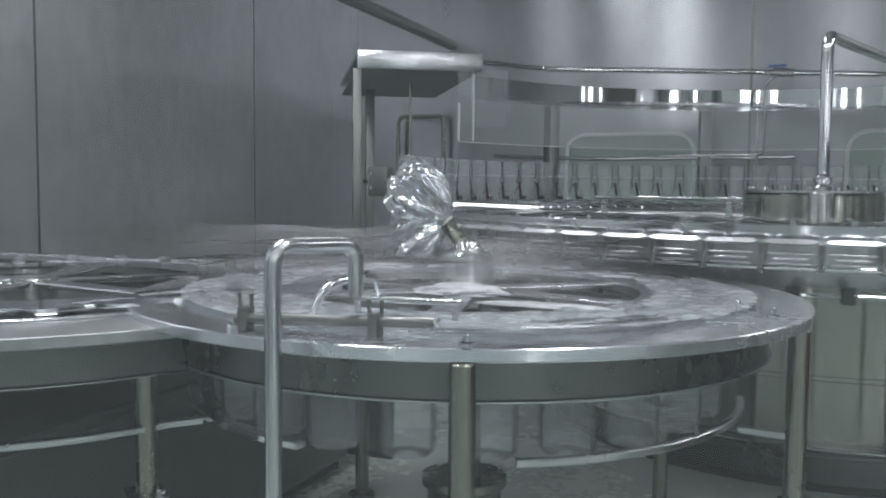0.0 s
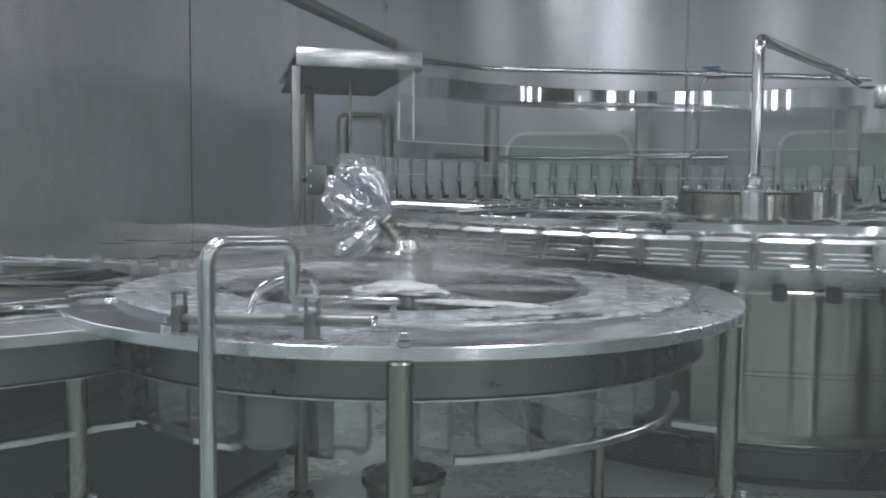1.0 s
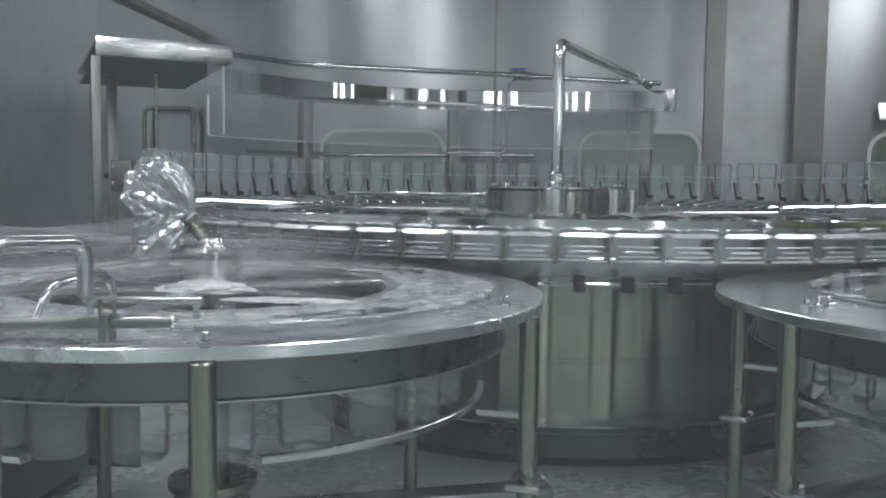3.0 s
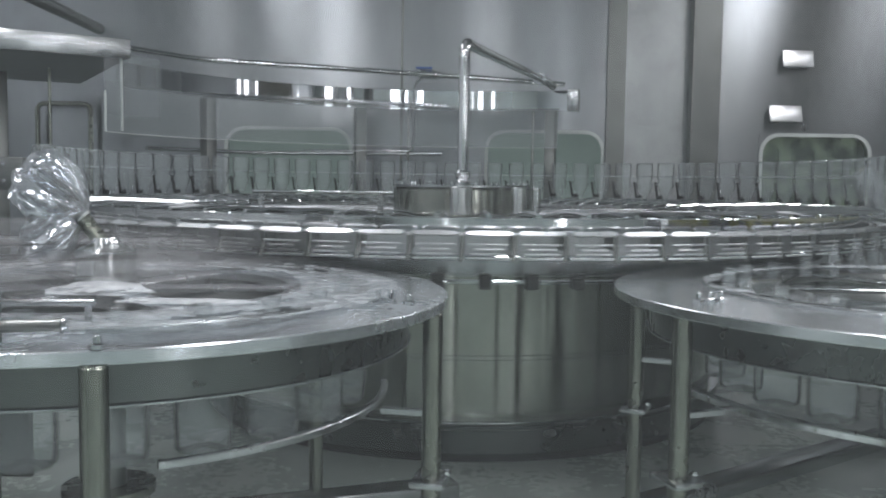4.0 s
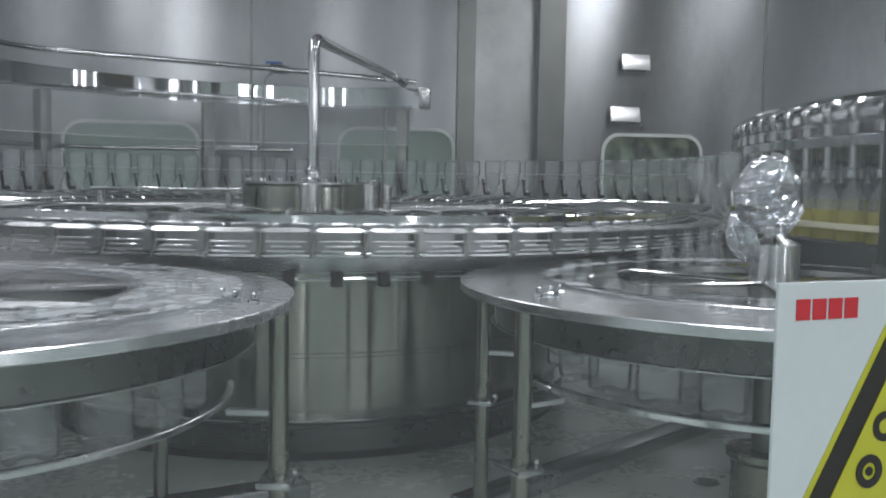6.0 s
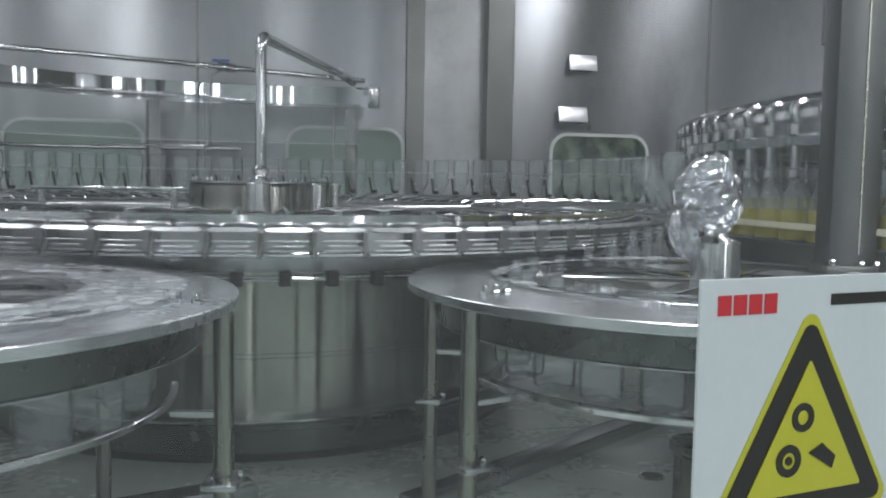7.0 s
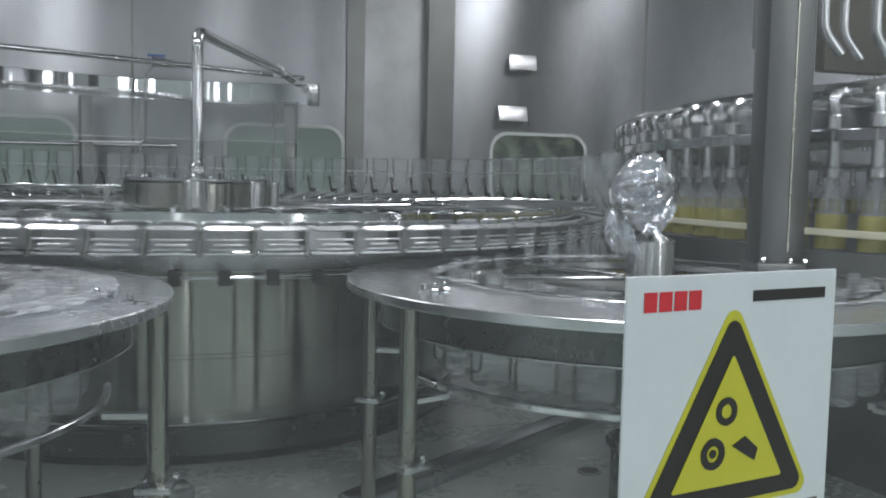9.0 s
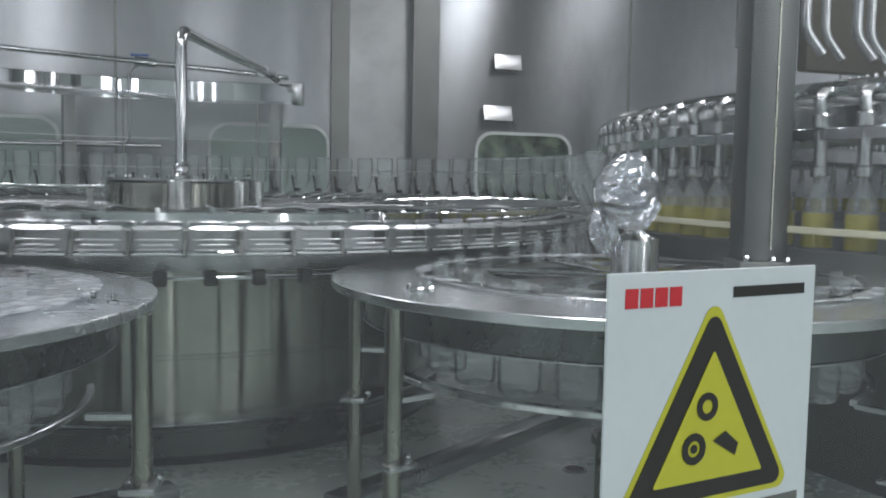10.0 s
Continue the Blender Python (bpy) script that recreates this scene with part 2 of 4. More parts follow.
for a, b in ((-2.0, 1.1), (1.102, 2.634), (2.636, 4.154), (4.156, BACK + 0.12)):
    part("panel", box(SIDE - 0.12, a, 0, SIDE, b, 2.70), WALLLF, ww, "", False)
structure("wall_east", box(7.4, -2, 0, 7.52, BACK + 0.12, 2.70), WALLLF, "stainless steel end wall")
structure("wall_south", box(SIDE, -2.0, 0, 7.4, -1.88, 2.70), OUTM, "pale hall wall behind the guard door")
for sy in (2.63, 4.15):
    structure("wall_seam", box(SIDE, sy, 0, SIDE + 0.004, sy + 0.010, 2.70), DARKST, "dark vertical joint in the side wall")

WINS = [(-1.156, -0.375), (0.433, 1.161), (2.102, 2.783)]
WZ0, WZ1 = 0.66, 1.145
wn = thing("wall_north", "brushed stainless steel back wall panels with window openings", "wall", kind="structure")
bounds = [SIDE, -0.077, 1.25, 3.193, 4.908, 7.4]
for a, b in zip(bounds, bounds[1:]):
    a, b = a + 0.001, b - 0.001
    bm = box(a, BACK, 0, b, BACK + 0.08, WZ0)
    box(a, BACK, WZ1, b, BACK + 0.08, 2.70, bm=bm)
    cuts = [a] + [v for w in WINS if a < w[0] < b for v in w] + [b]
    for c, d in zip(cuts[::2], cuts[1::2]):
        box(c, BACK, WZ0, d, BACK + 0.08, WZ1, bm=bm)
    part("panel", bm, WALLST, wn, "", False)
for sx in (-0.085, 3.185, 4.9):
    structure("wall_seam", box(sx, BACK - 0.005, 0, sx + 0.016, BACK, 2.70), DARKST, "dark vertical joint between back wall panels")


def rounded(x0, z0, x1, z1, r, n=8):
    out = []
    for cx, cz, a in ((x1 - r, z1 - r, 0), (x0 + r, z1 - r, 90), (x0 + r, z0 + r, 180), (x1 - r, z0 + r, 270)):
        for i in range(n + 1):
            t = radians(a + 90 * i / n)
            out.append((cx + r * math.cos(t), cz + r * math.sin(t)))
    return out


def loop_solid(outer, inner, y0, y1):
    bm = bmesh.new()
    n = len(outer)
    vs = [[bm.verts.new((x, y, z)) for x, z in lst] for lst, y in ((outer, y0), (inner, y0), (inner, y1), (outer, y1))]
    for i in range(n):
        j = (i + 1) % n
        for a, b in ((0, 1), (1, 2), (2, 3), (3, 0)):
            bm.faces.new((vs[a][i], vs[a][j], vs[b][j], vs[b][i]))
    return bm


for i, (a, b) in enumerate(WINS):
    win = thing("window_%d" % (i + 1), "rounded greenish window with a pale gasket in the steel wall", "window", kind="structure")
    n = 8
    inner = rounded(a + 0.012, WZ0 + 0.012, b - 0.012, WZ1 - 0.012, 0.11, n)
    mx, mz, hx, hz = (a + b) / 2, (WZ0 + WZ1) / 2, (b - a) / 2, (WZ1 - WZ0) / 2
    outer = []
    corners = [(b, WZ1), (a, WZ1), (a, WZ0), (b, WZ0)]
    for q, (x, z) in enumerate(inner):
        if q % (n + 1) == n // 2:
            outer.append(corners[q // (n + 1)])
            continue
        k = min(hx / max(abs(x - mx), 1e-6), hz / max(abs(z - mz), 1e-6))
        outer.append((mx + (x - mx) * k, mz + (z - mz) * k))
    part("window_frame", loop_solid(outer, inner, BACK - 0.004, BACK + 0.05), WALLST, win, "", False)
    part("gasket", loop_solid(rounded(a + 0.0, WZ0 + 0.0, b - 0.0, WZ1 - 0.0, 0.12, n), rounded(a + 0.02, WZ0 + 0.02, b - 0.02, WZ1 - 0.02, 0.105, n), BACK - 0.016, BACK - 0.005), GASKET, win, "pale rounded gasket")
    pane = part("pane", box(a + 0.005, BACK + 0.051, WZ0 + 0.005, b - 0.005, BACK + 0.057, WZ1 - 0.005), GREENGL, win, "greenish glass pane", False)
    pane.visible_shadow = False
    structure("backdrop", box(a - 0.5, BACK + 0.7, 0.2, b + 0.5, BACK + 0.74, 1.8), LEAFM if i == 2 else HALLM, "dark green blur with a faint added glow behind the window" if i == 2 else "pale self-glowing hall backdrop seen through the window")

# pilaster and recessed lighter strip of the back wall
structure("pilaster", box(1.66, BACK - 0.09, 0, 1.83, BACK, 2.70, 0.004), DARKST, "dark steel column on the back wall")
structure("wall_strip", box(1.27, BACK - 0.012, 0, 1.64, BACK, 2.70, 0.004), STRIPM, "lighter steel strip panel beside the column")
structure("trim", box(1.165, BACK - 0.03, 0, 1.275, BACK, 2.70), DARKST, "dark edge trim of the strip panel")
duct = structure("ceiling_duct", tube([(-1.92, 1.0, 1.78), (-1.92, BACK, 1.72)], 0.035, 10), DARKST, "dark conduit running to the back wall")
for bx, bz, w, h, rx in ((2.30, 1.585, 0.19, 0.10, -10), (2.24, 1.255, 0.20, 0.10, -15)):
    th = thing("wall_bracket", "small polished bent plate fixed on the back wall", "bracket", pose(bx, BACK - 0.02, bz))
    part("plate", box(-w / 2, -0.03, -h / 2, w / 2, -0.022, h / 2, 0.003), SATIN, th, m=pose(0, 0, 0, rx, 0, 4))
    part("backplate", box(-w / 2 + 0.02, -0.006, -h / 2, w / 2 - 0.02, 0.02, h / 2, 0.002), STEEL, th)

# ---- rinser: fixed pedestal ----
ped = thing("rinser_pedestal", "brushed steel drum pedestal of the rinser carousel", "pedestal", pose(CX, CY, 0))
part("drum", lathe([(0, 0.12), (0.955, 0.12), (0.955, 0.56), (0.965, 0.565), (0.965, 0.575), (0, 0.575)], 120), DRUMST, ped)
for z in (0.298, 0.311):
    part("weld_seam", ring(0.953, 0.9565, z, z + 0.003, 120), STEEL, ped)
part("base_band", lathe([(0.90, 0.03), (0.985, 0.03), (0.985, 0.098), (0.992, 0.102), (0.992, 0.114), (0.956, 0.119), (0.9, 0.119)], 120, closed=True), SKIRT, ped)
part("base_lip", ring(0.956, 0.998, 0.1195, 0.128, 120), POLISH, ped, "bright lip on the base band")
# black ring stands in for the shaded gap below the base band
part("plinth", lathe([(0, 0), (0.965, 0), (0.965, 0.035), (0, 0.035)], 96), BLACK, ped, "dark plinth ring")
for a in range(0, 360, 15):
    ped_bolt = part("bolt", rod(0.008, 0.575, 0.588, 6), POLISH, ped, m=pose(0.93 * math.cos(radians(a)), 0.93 * math.sin(radians(a)), 0))

# ---- rinser: turning carousel ----
rin = thing("rinser_carousel", "turning stainless rinser ring with eighty bottle grippers", "carousel", pose(CX, CY, 0))
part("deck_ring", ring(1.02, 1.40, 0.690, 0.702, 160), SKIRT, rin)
part("upper_band", ring(1.40, 1.425, 0.695, 0.735, 160), POLISH, rin, "polished upright band")
part("inner_band", ring(1.00, 1.02, 0.66, 0.72, 120), STEEL, rin)
part("skirt", ring(1.30, 1.32, 0.585, 0.685, 160), STEEL, rin)
part("cam_rail", ring(1.405, 1.425, 0.578, 0.586, 160), POLISH, rin)
part("lower_rail", ring(1.475, 1.49, 0.643, 0.650, 160), POLISH, rin)
part("back_ring", ring(1.455, 1.468, 0.648, 0.700, 160), STRIPM, rin, "dull backing ring")
part("hub", lathe([(0, 0.60), (0.25, 0.60), (0.25, 0.692), (0.27, 0.694), (0.27, 0.79), (0.262, 0.80), (0, 0.80)], 64), DRUMST, rin)


def capsule(r, half, x, z, bm, tip=0.014):
    """A bar along y with rounded, tapering ends."""
    one = lathe([(0, -half), (r * 0.45, -half + tip * 0.12), (r * 0.8, -half + tip * 0.5), (r, -half + tip), (r, half - tip), (r * 0.8, half - tip * 0.5), (r * 0.45, half - tip * 0.12), (0, half)], 12)
    bmesh.ops.transform(one, matrix=pose(x, 0, z, 90), verts=one.verts)
    me = bpy.data.meshes.new("bar")
    one.to_mesh(me)
    one.free()
    bm.from_mesh(me)
    bpy.data.meshes.remove(me)


g = bmesh.new()
h = 0.0545
tip = [(-h, 0), (-h + 0.006, 0.0038), (-h + 0.016, 0.0056), (h - 0.016, 0.0056), (h - 0.006, 0.0038), (h, 0), (h - 0.006, -0.0038), (h - 0.016, -0.0056), (-h + 0.016, -0.0056), (-h + 0.006, -0.0038)]
lean = pose(0.020, 0, 0.7035, 0, -36, 0)
low, top = [[g.verts.new(lean @ Vector((x, y, w))) for y, w in tip] for x in (-0.003, 0.003)]
g.faces.new(top)
g.faces.new(list(reversed(low)))
for i in range(10):
    g.faces.new((low[i], low[(i + 1) % 10], top[(i + 1) % 10], top[i]))
box(-0.04, -0.018, 0.6965, 0.010, 0.018, 0.6995, 0.001, g)
capsule(0.0023, 0.046, 0.018, 0.679, g, 0.004)
capsule(0.0026, 0.034, 0.022, 0.668, g, 0.004)
capsule(0.0024, 0.042, 0.016, 0.657, g, 0.004)
capsule(0.0026, 0.052, 0.010, 0.6465, g, 0.004)
g0 = part("gripper", g, BARST, rin, "polished bottle gripper", True, pose(0, 0, 0))
k = bmesh.new()
box(-0.05, -0.006, 0.664, 0.002, 0.006, 0.698, 0.002, k)
tube([(-0.002, 0.002, 0.676), (0.010, -0.004, 0.640)], 0.0055, 8, k)
k0 = part("pivot_block", k, DARKST, rin, "dark pivot block", False)
q = bmesh.new()
box(-0.018, -0.015, 0.565, 0.014, 0.015, 0.602, 0.004, q)
q0 = part("cam_roller", q, BLACK, rin, "black cam roller", False)
nz = tube([(1.05, 0, 0.70), (1.05, 0, 0.725), (1.36, 0, 0.745), (1.50, 0, 0.742)], 0.006, 8, fillet=0.03)
z0 = part("rinse_tube", nz, POLISH, rin, "curved rinse water tube")
sp = tube([(0.26, 0, 0.700), (0.45, 0.04, 0.708), (0.75, 0.14, 0.706), (1.04, 0.20, 0.708)], 0.006, 8, fillet=0.1)
s0 = part("hose", sp, STEEL, rin, "curved water hose")
for i in range(80):
    a = i * 4.5
    c, s = math.cos(radians(a)), math.sin(radians(a))
    m1 = pose(1.52 * c, 1.52 * s, 0, 0, 0, a)
    m2 = pose(1.515 * math.cos(radians(a + 2.25)), 1.515 * math.sin(radians(a + 2.25)), 0, 0, 0, a + 2.25)
    m3 = pose(1.425 * c, 1.425 * s, 0, 0, 0, a)
    if i == 0:
        g0.matrix_basis, k0.matrix_basis, q0.matrix_basis = m1, m2, m3
        continue
    again(g0, m1, rin)
    again(k0, m2, rin)
    again(q0, m3, rin)
    again(z0, pose(0, 0, 0, 0, 0, a), rin)
    if i % 4 == 0:
        again(s0, pose(0, 0, 0, 0, 0, a), rin)

# fixed distributor on the rinser axis, with its standing pipe
dis = thing("water_distributor", "polished water distributor with a standing pipe", "pipework", pose(CX, CY, 0))
part("cap_plate", lathe([(0, 0.80), (0.275, 0.80), (0.275, 0.808), (0, 0.808)], 64), STEEL, dis)
for px, py, pr, z1 in ((-0.01, -0.325, 0.042, 0.80), (0.20, -0.31, 0.027, 0.80), (0.265, -0.265, 0.018, 0.80)):
    part("cylinder", rod(pr, 0.70, z1 + 0.003, 32), CAPST, dis, m=pose(px, py, 0))
for a in range(0, 360, 20):
    part("bolt", rod(0.008, 0.808, 0.822, 6, off=(0.25 * math.cos(radians(a)), 0.25 * math.sin(radians(a)), 0)), POLISH, dis)
part("clamp_joint", lathe([(0, 0.808), (0.03, 0.808), (0.03, 0.82), (0.022, 0.83), (0.032, 0.845), (0.032, 0.858), (0.022, 0.868), (0, 0.868)], 24), POLISH, dis)
part("standing_pipe", tube([(0, 0, 0.86), (0, 0, 1.364), (0.47, 1.44, 1.385), (0.52, 1.50, 1.36)], 0.0225, 16, fillet=0.06), POLISH, dis)
part("pipe_joint", tube([(0.42, 1.30, 1.383), (0.44, 1.36, 1.384)], 0.034, 14), POLISH, dis)
bar = thing("flat_bar", "bright flat guide bar beside the distributor", "bar")
part("bar", box(-0.52, 3.28, 0.768, 0.008, 3.31, 0.782, 0.002), POLISH, bar)
part("bracket", box(-0.05, 3.30, 0.700, -0.03, 3.33, 0.768), STEEL, bar)
part("bracket", box(-0.50, 3.30, 0.700, -0.48, 3.33, 0.768), STEEL, bar)

# ---- splash hood above the far side ----
hood = thing("splash_hood", "curved polished splash hood with clear curtain over the rinser", "hood", pose(CX, CY, 0))
part("band", ring(1.64, 1.655, 1.232, 1.342, 64, 68, 160), MIRROR, hood, "polished curved band")
part("band_end", box(-0.01, -0.05, 1.225, 0.05, 0.05, 1.345, 0.004), STEEL, hood, m=pose(1.65 * math.cos(radians(68)), 1.65 * math.sin(radians(68)), 0, 0, 0, -14))
cur = part("curtain", ring(1.618, 1.624, 1.022, 1.245, 64, 70, 165), PLEXI, hood, "clear plastic curtain", False)
part("curtain_edge", ring(1.617, 1.625, 1.019, 1.022, 64, 70, 165), GASKET, hood, "pale lower edge of the curtain")
part("curtain_end", ring(1.617, 1.625, 1.022, 1.20, 1, 165.0, 165.25), GASKET, hood, "pale curtain end", False)
part("curtain_seam", ring(1.616, 1.626, 1.03, 1.39, 1, 161.0, 161.25), GASKET, hood, "pale seam of the curtain", False)
part("curtain_flap", ring(1.6255, 1.629, 1.10, 1.38, 12, 152, 165), PLEXI, hood, "upper flap of the curtain", False)
for a, w in ((109.5, 0.03), (72, 0.03), (140, 0.03), (100, 0.006), (75.5, 0.008)):
    part("post", box(-w, -w, 0.0, w, w, 1.232, 0.003), DARKST, hood, m=pose(1.69 * math.cos(radians(a)), 1.69 * math.sin(radians(a)), 0, 0, 0, a))
part("rail", tube([(-1.62, 1.1, 0.975), (-1.17, 1.66, 0.975), (-0.1, 1.72, 0.985)], 0.012, 10, fillet=0.2), STEEL, hood)
part("neck_rail", ring(1.616, 1.624, 0.862, 0.867, 120, -8, 172), BARST, hood, "thin bright rail behind the bottles")
wp = thing("water_pipe", "thin steel water pipe with a small blue-handled valve", "pipe")
part("pipe", tube([(-1.28, 4.1, 1.417), (-1.041, 4.5, 1.422), (0.092, 4.85, 1.404), (0.851, 4.95, 1.372)], 0.014, 12, fillet=0.1), POLISH, wp)
vb = part("valve", tube([(0.05, 4.84, 1.405), (0.15, 4.865, 1.402)], 0.024, 12), POLISH, wp)
part("lever", box(0.03, 4.835, 1.432, 0.12, 4.86, 1.444, 0.004), BLUEP, vb, "blue lever")
part("drip_tube", tube([(0.09, 4.85, 1.40), (0.02, 4.86, 1.36), (0.02, 4.88, 0.99), (-0.6, 4.95, 0.985)], 0.006, 8, fillet=0.04), STEEL, wp)

# canopy box at the end of the hood
ang = math.degrees(math.atan2(0.30, 0.49))
can = thing("canopy_box", "steel canopy box with bright front fascia and dark underside", "canopy", pose(-1.72, 3.67, 0, 0, 0, ang))
L0 = math.hypot(0.49, 0.33)
part("fascia", box(0, 0, 1.352, L0, 0.02, 1.437, 0.003), STEEL, can)
part("top_plate", box(0, 0.02, 1.405, L0, 1.3, 1.425), STEEL, can)
# shaded underside: the darkness is in the steel colour
part("underside", box(0.01, 0.02, 1.352, L0 - 0.01, 1.3, 1.36), DARKST, can, "underside panel with its shade put into dark steel")
part("side_post", box(-0.02, 0.0, 0.0, 0.02, 0.04, 1.352, 0.003), DARKST, can)
part("rear_post", box(0.12, 0.9, 0.0, 0.17, 0.95, 1.352, 0.003), DARKST, can)
part("hanger_rod", rod(0.008, 0.9, 1.352, 10, off=(0.33, 0.6, 0)), LEGST, can)
part("bolt", rod(0.02, 1.425, 1.45, 8, off=(0.32, 0.3, 0)), POLISH, can)
uh = thing("grab_handle", "bent steel grab handle on the rear panel", "handle")
part("handle_tube", tube([(-2.27, 5.35, 0.55), (-2.27, 5.35, 1.262), (-1.95, 5.35, 1.262), (-1.95, 5.35, 0.55)], 0.014, 12, fillet=0.05), LEGST, uh)
for hx in (-2.27, -1.95):
    part("foot", box(hx - 0.025, 5.33, 0.50, hx + 0.025, BACK, 0.56, 0.003), LEGST, uh)
sw = thing("switch_box", "small dark switch box with two bright bolts", "switch box", pose(-1.62, 3.72, 0.83))
part("case", box(-0.05, -0.04, -0.07, 0.05, 0.04, 0.07, 0.008), DARKST, sw)
part("bolt", rod(0.008, 0, 0.01, 8), POLISH, sw, m=pose(-0.03, -0.04, 0.04, 90))
part("bolt", rod(0.008, 0, 0.01, 8), POLISH, sw, m=pose(-0.03, -0.04, -0.03, 90))
part("arm", box(-0.09, -0.01, -0.01, -0.05, 0.01, 0.01), LEGST, sw)

# ---- star tables ----


def bolt_on(parent, x, y, z):
    b = rod(0.011, 0, 0.007, 6, 0.001)
    rod(0.005, 0.007, 0.018, 8, 0.001, bm=b)
    return part("bolt", b, POLISH, parent, m=pose(x, y, z, 0, 0, random.uniform(0, 60)))


def star_table(centre, wet, legs, label, bolts=(), plate=None):
    cx, cy = centre
    px, py = (plate[0] - cx, plate[1] - cy) if plate else (0.0, 0.0)
    th = thing("star_table", label, "machine table", pose(cx, cy, -0.012 if centre == LEFT2 else 0), "star tables")
    # infeed table: its corner's dimness is put into a duller top and darker skirt
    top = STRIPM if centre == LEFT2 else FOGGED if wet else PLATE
    bm = ring(0.495, 0.635, TOP - 0.019, TOP, 128)
    for v in bm.verts:
        if math.hypot(v.co.x, v.co.y) > 0.56:
            v.co += Vector((px, py, 0))
    part("table_ring", bm, top, th, "polished flat ring plate")
    part("guide_ring", ring(0.478, 0.494, TOP - 0.02, TOP + 0.006, 128), STEEL, th)
    # dark recess between the spokes is put into this plate's colour
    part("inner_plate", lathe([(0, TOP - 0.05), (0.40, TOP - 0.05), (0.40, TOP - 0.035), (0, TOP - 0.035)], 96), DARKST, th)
    off = pose(px, py, 0)
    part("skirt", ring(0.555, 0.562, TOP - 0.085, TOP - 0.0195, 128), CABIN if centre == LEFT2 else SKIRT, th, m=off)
    part("skirt_lip", ring(0.548, 0.568, TOP - 0.0885, TOP - 0.085, 128), STEEL, th, m=off)
    part("body_guide", ring(0.511, 0.525, 0.420, 0.432, 64, -62, 8), STEEL, th, "curved body guide bar", m=off)
    part("body_guide", ring(0.505, 0.53, 0.425, 0.437, 96, 185, 262), POLISH, th, "curved body guide bar", m=off)
    part("column", lathe([(0, 0), (0.11, 0), (0.11, 0.02), (0.074, 0.03), (0.074, 0.215), (0.085, 0.225), (0.085, 0.24), (0, 0.24)], 32), LEGST, th)
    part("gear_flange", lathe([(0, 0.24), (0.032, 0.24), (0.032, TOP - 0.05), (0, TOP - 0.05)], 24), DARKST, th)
    for lx, ly in legs:
        lg = part("leg", rod(0.0175, 0.0, TOP - 0.019, 20), LEGST, th, m=pose(lx - cx, ly - cy, 0))
        a = math.degrees(math.atan2(ly - cy, lx - cx))
        part("clamp_plate", box(-0.045, -0.03, 0.292, 0.035, 0.03, 0.304, 0.003), STEEL, lg, m=pose(0, 0, 0, 0, 0, a + 90))
        part("foot_flange", rod(0.035, 0.0, 0.012, 20), LEGST, lg)
        part("clamp_bolt", rod(0.008, 0.304, 0.314, 6), POLISH, lg, m=pose(0.028, 0.0, 0))
        # arm from the leg to the body guide
        part("guide_arm", box(-0.09, -0.009, 0.410, 0.0, 0.009, 0.4195), STEEL, lg, m=pose(0, 0, 0, 0, 0, a))
    for bx, by in bolts:
        bolt_on(th, bx - cx, by - cy, TOP)
    return th


LL = [(-0.205, 0.985), (-0.80, 1.10), (0.195, 1.46), (-0.10, 2.09), (-0.85, 1.99)]
RL = [(0.630, 1.47), (0.66, 1.98), (1.50, 1.17), (1.10, 1.095), (1.72, 1.99)]
star_table(LEFT, True, LL, "round steel star table wet with water and mist", [(0.155, 1.418), (0.122, 1.452), (0.098, 1.486), (-0.20, 0.985), (-0.55, 0.99)])
star_table(RIGHT, False, RL, "round polished steel star table beside the rinser", [(0.665, 1.505), (0.690, 1.515), (0.712, 1.535), (1.6, 1.28)], RPLATE)
star_table(LEFT2, True, [(-1.72, 0.95), (-1.62, 1.80)], "round steel infeed star table along the side wall")


SPLASH = clear("foamy_water", (0.78, 0.84, 0.87), 0.46, 0.14, 0.15, 30)


def splash(centre, share, r0, r1, label, seed):
    """Broken sheet of foamy water on a table, thick and thin in patches."""
    th = thing("water_splash", label, "water", pose(centre[0], centre[1], TOP + 0.0065))
    off = Vector((seed * 3.1, seed * 1.7, 0))
    nr, na = 30, 420
    bm = bmesh.new()
    grid = {}

    def wet(i, j):
        r = r0 + (r1 - r0) * i / nr
        a = 2 * math.pi * j / na
        v = Vector((r * math.cos(a), r * math.sin(a), 0))
        edge = min(i, nr - i) / nr
        w = Vector((math.cos(a) * 1.6, math.sin(a) * 1.6, r * 16))
        big = 0.8 * noise.noise(w + off) + 0.5 * noise.noise(w * 2.3 + off) + 0.25 * noise.noise(v * 40 + off)
        return v, big + 0.6 * min(edge, 0.25) - share

    for i in range(nr):
        for j in range(na):
            cs = [(i, j), (i + 1, j), (i + 1, (j + 1) % na), (i, (j + 1) % na)]
            if wet(i + 0.5, j + 0.5)[1] < 0:
                continue
            vs = []
            for c in cs:
                if c not in grid:
                    v, h = wet(*c)
                    v.z = 0.0005 + 0.005 * max(0.0, min(h, 0.7)) + 0.003 * max(0.0, noise.noise(v * 30))
                    grid[c] = bm.verts.new(v)
                vs.append(grid[c])
            bm.faces.new(vs)
    part("sheet", bm, SPLASH, th, "", True)
    return th


splash(LEFT, -0.18, 0.36, 0.54, "white foamy water splashing over the wet star table", 1)
splash(RIGHT, 0.30, 0.39, 0.53, "thin patches of splashed water on the star table", 4)
splash(LEFT2, 0.30, 0.38, 0.53, "foamy water patches on the infeed star table", 7)


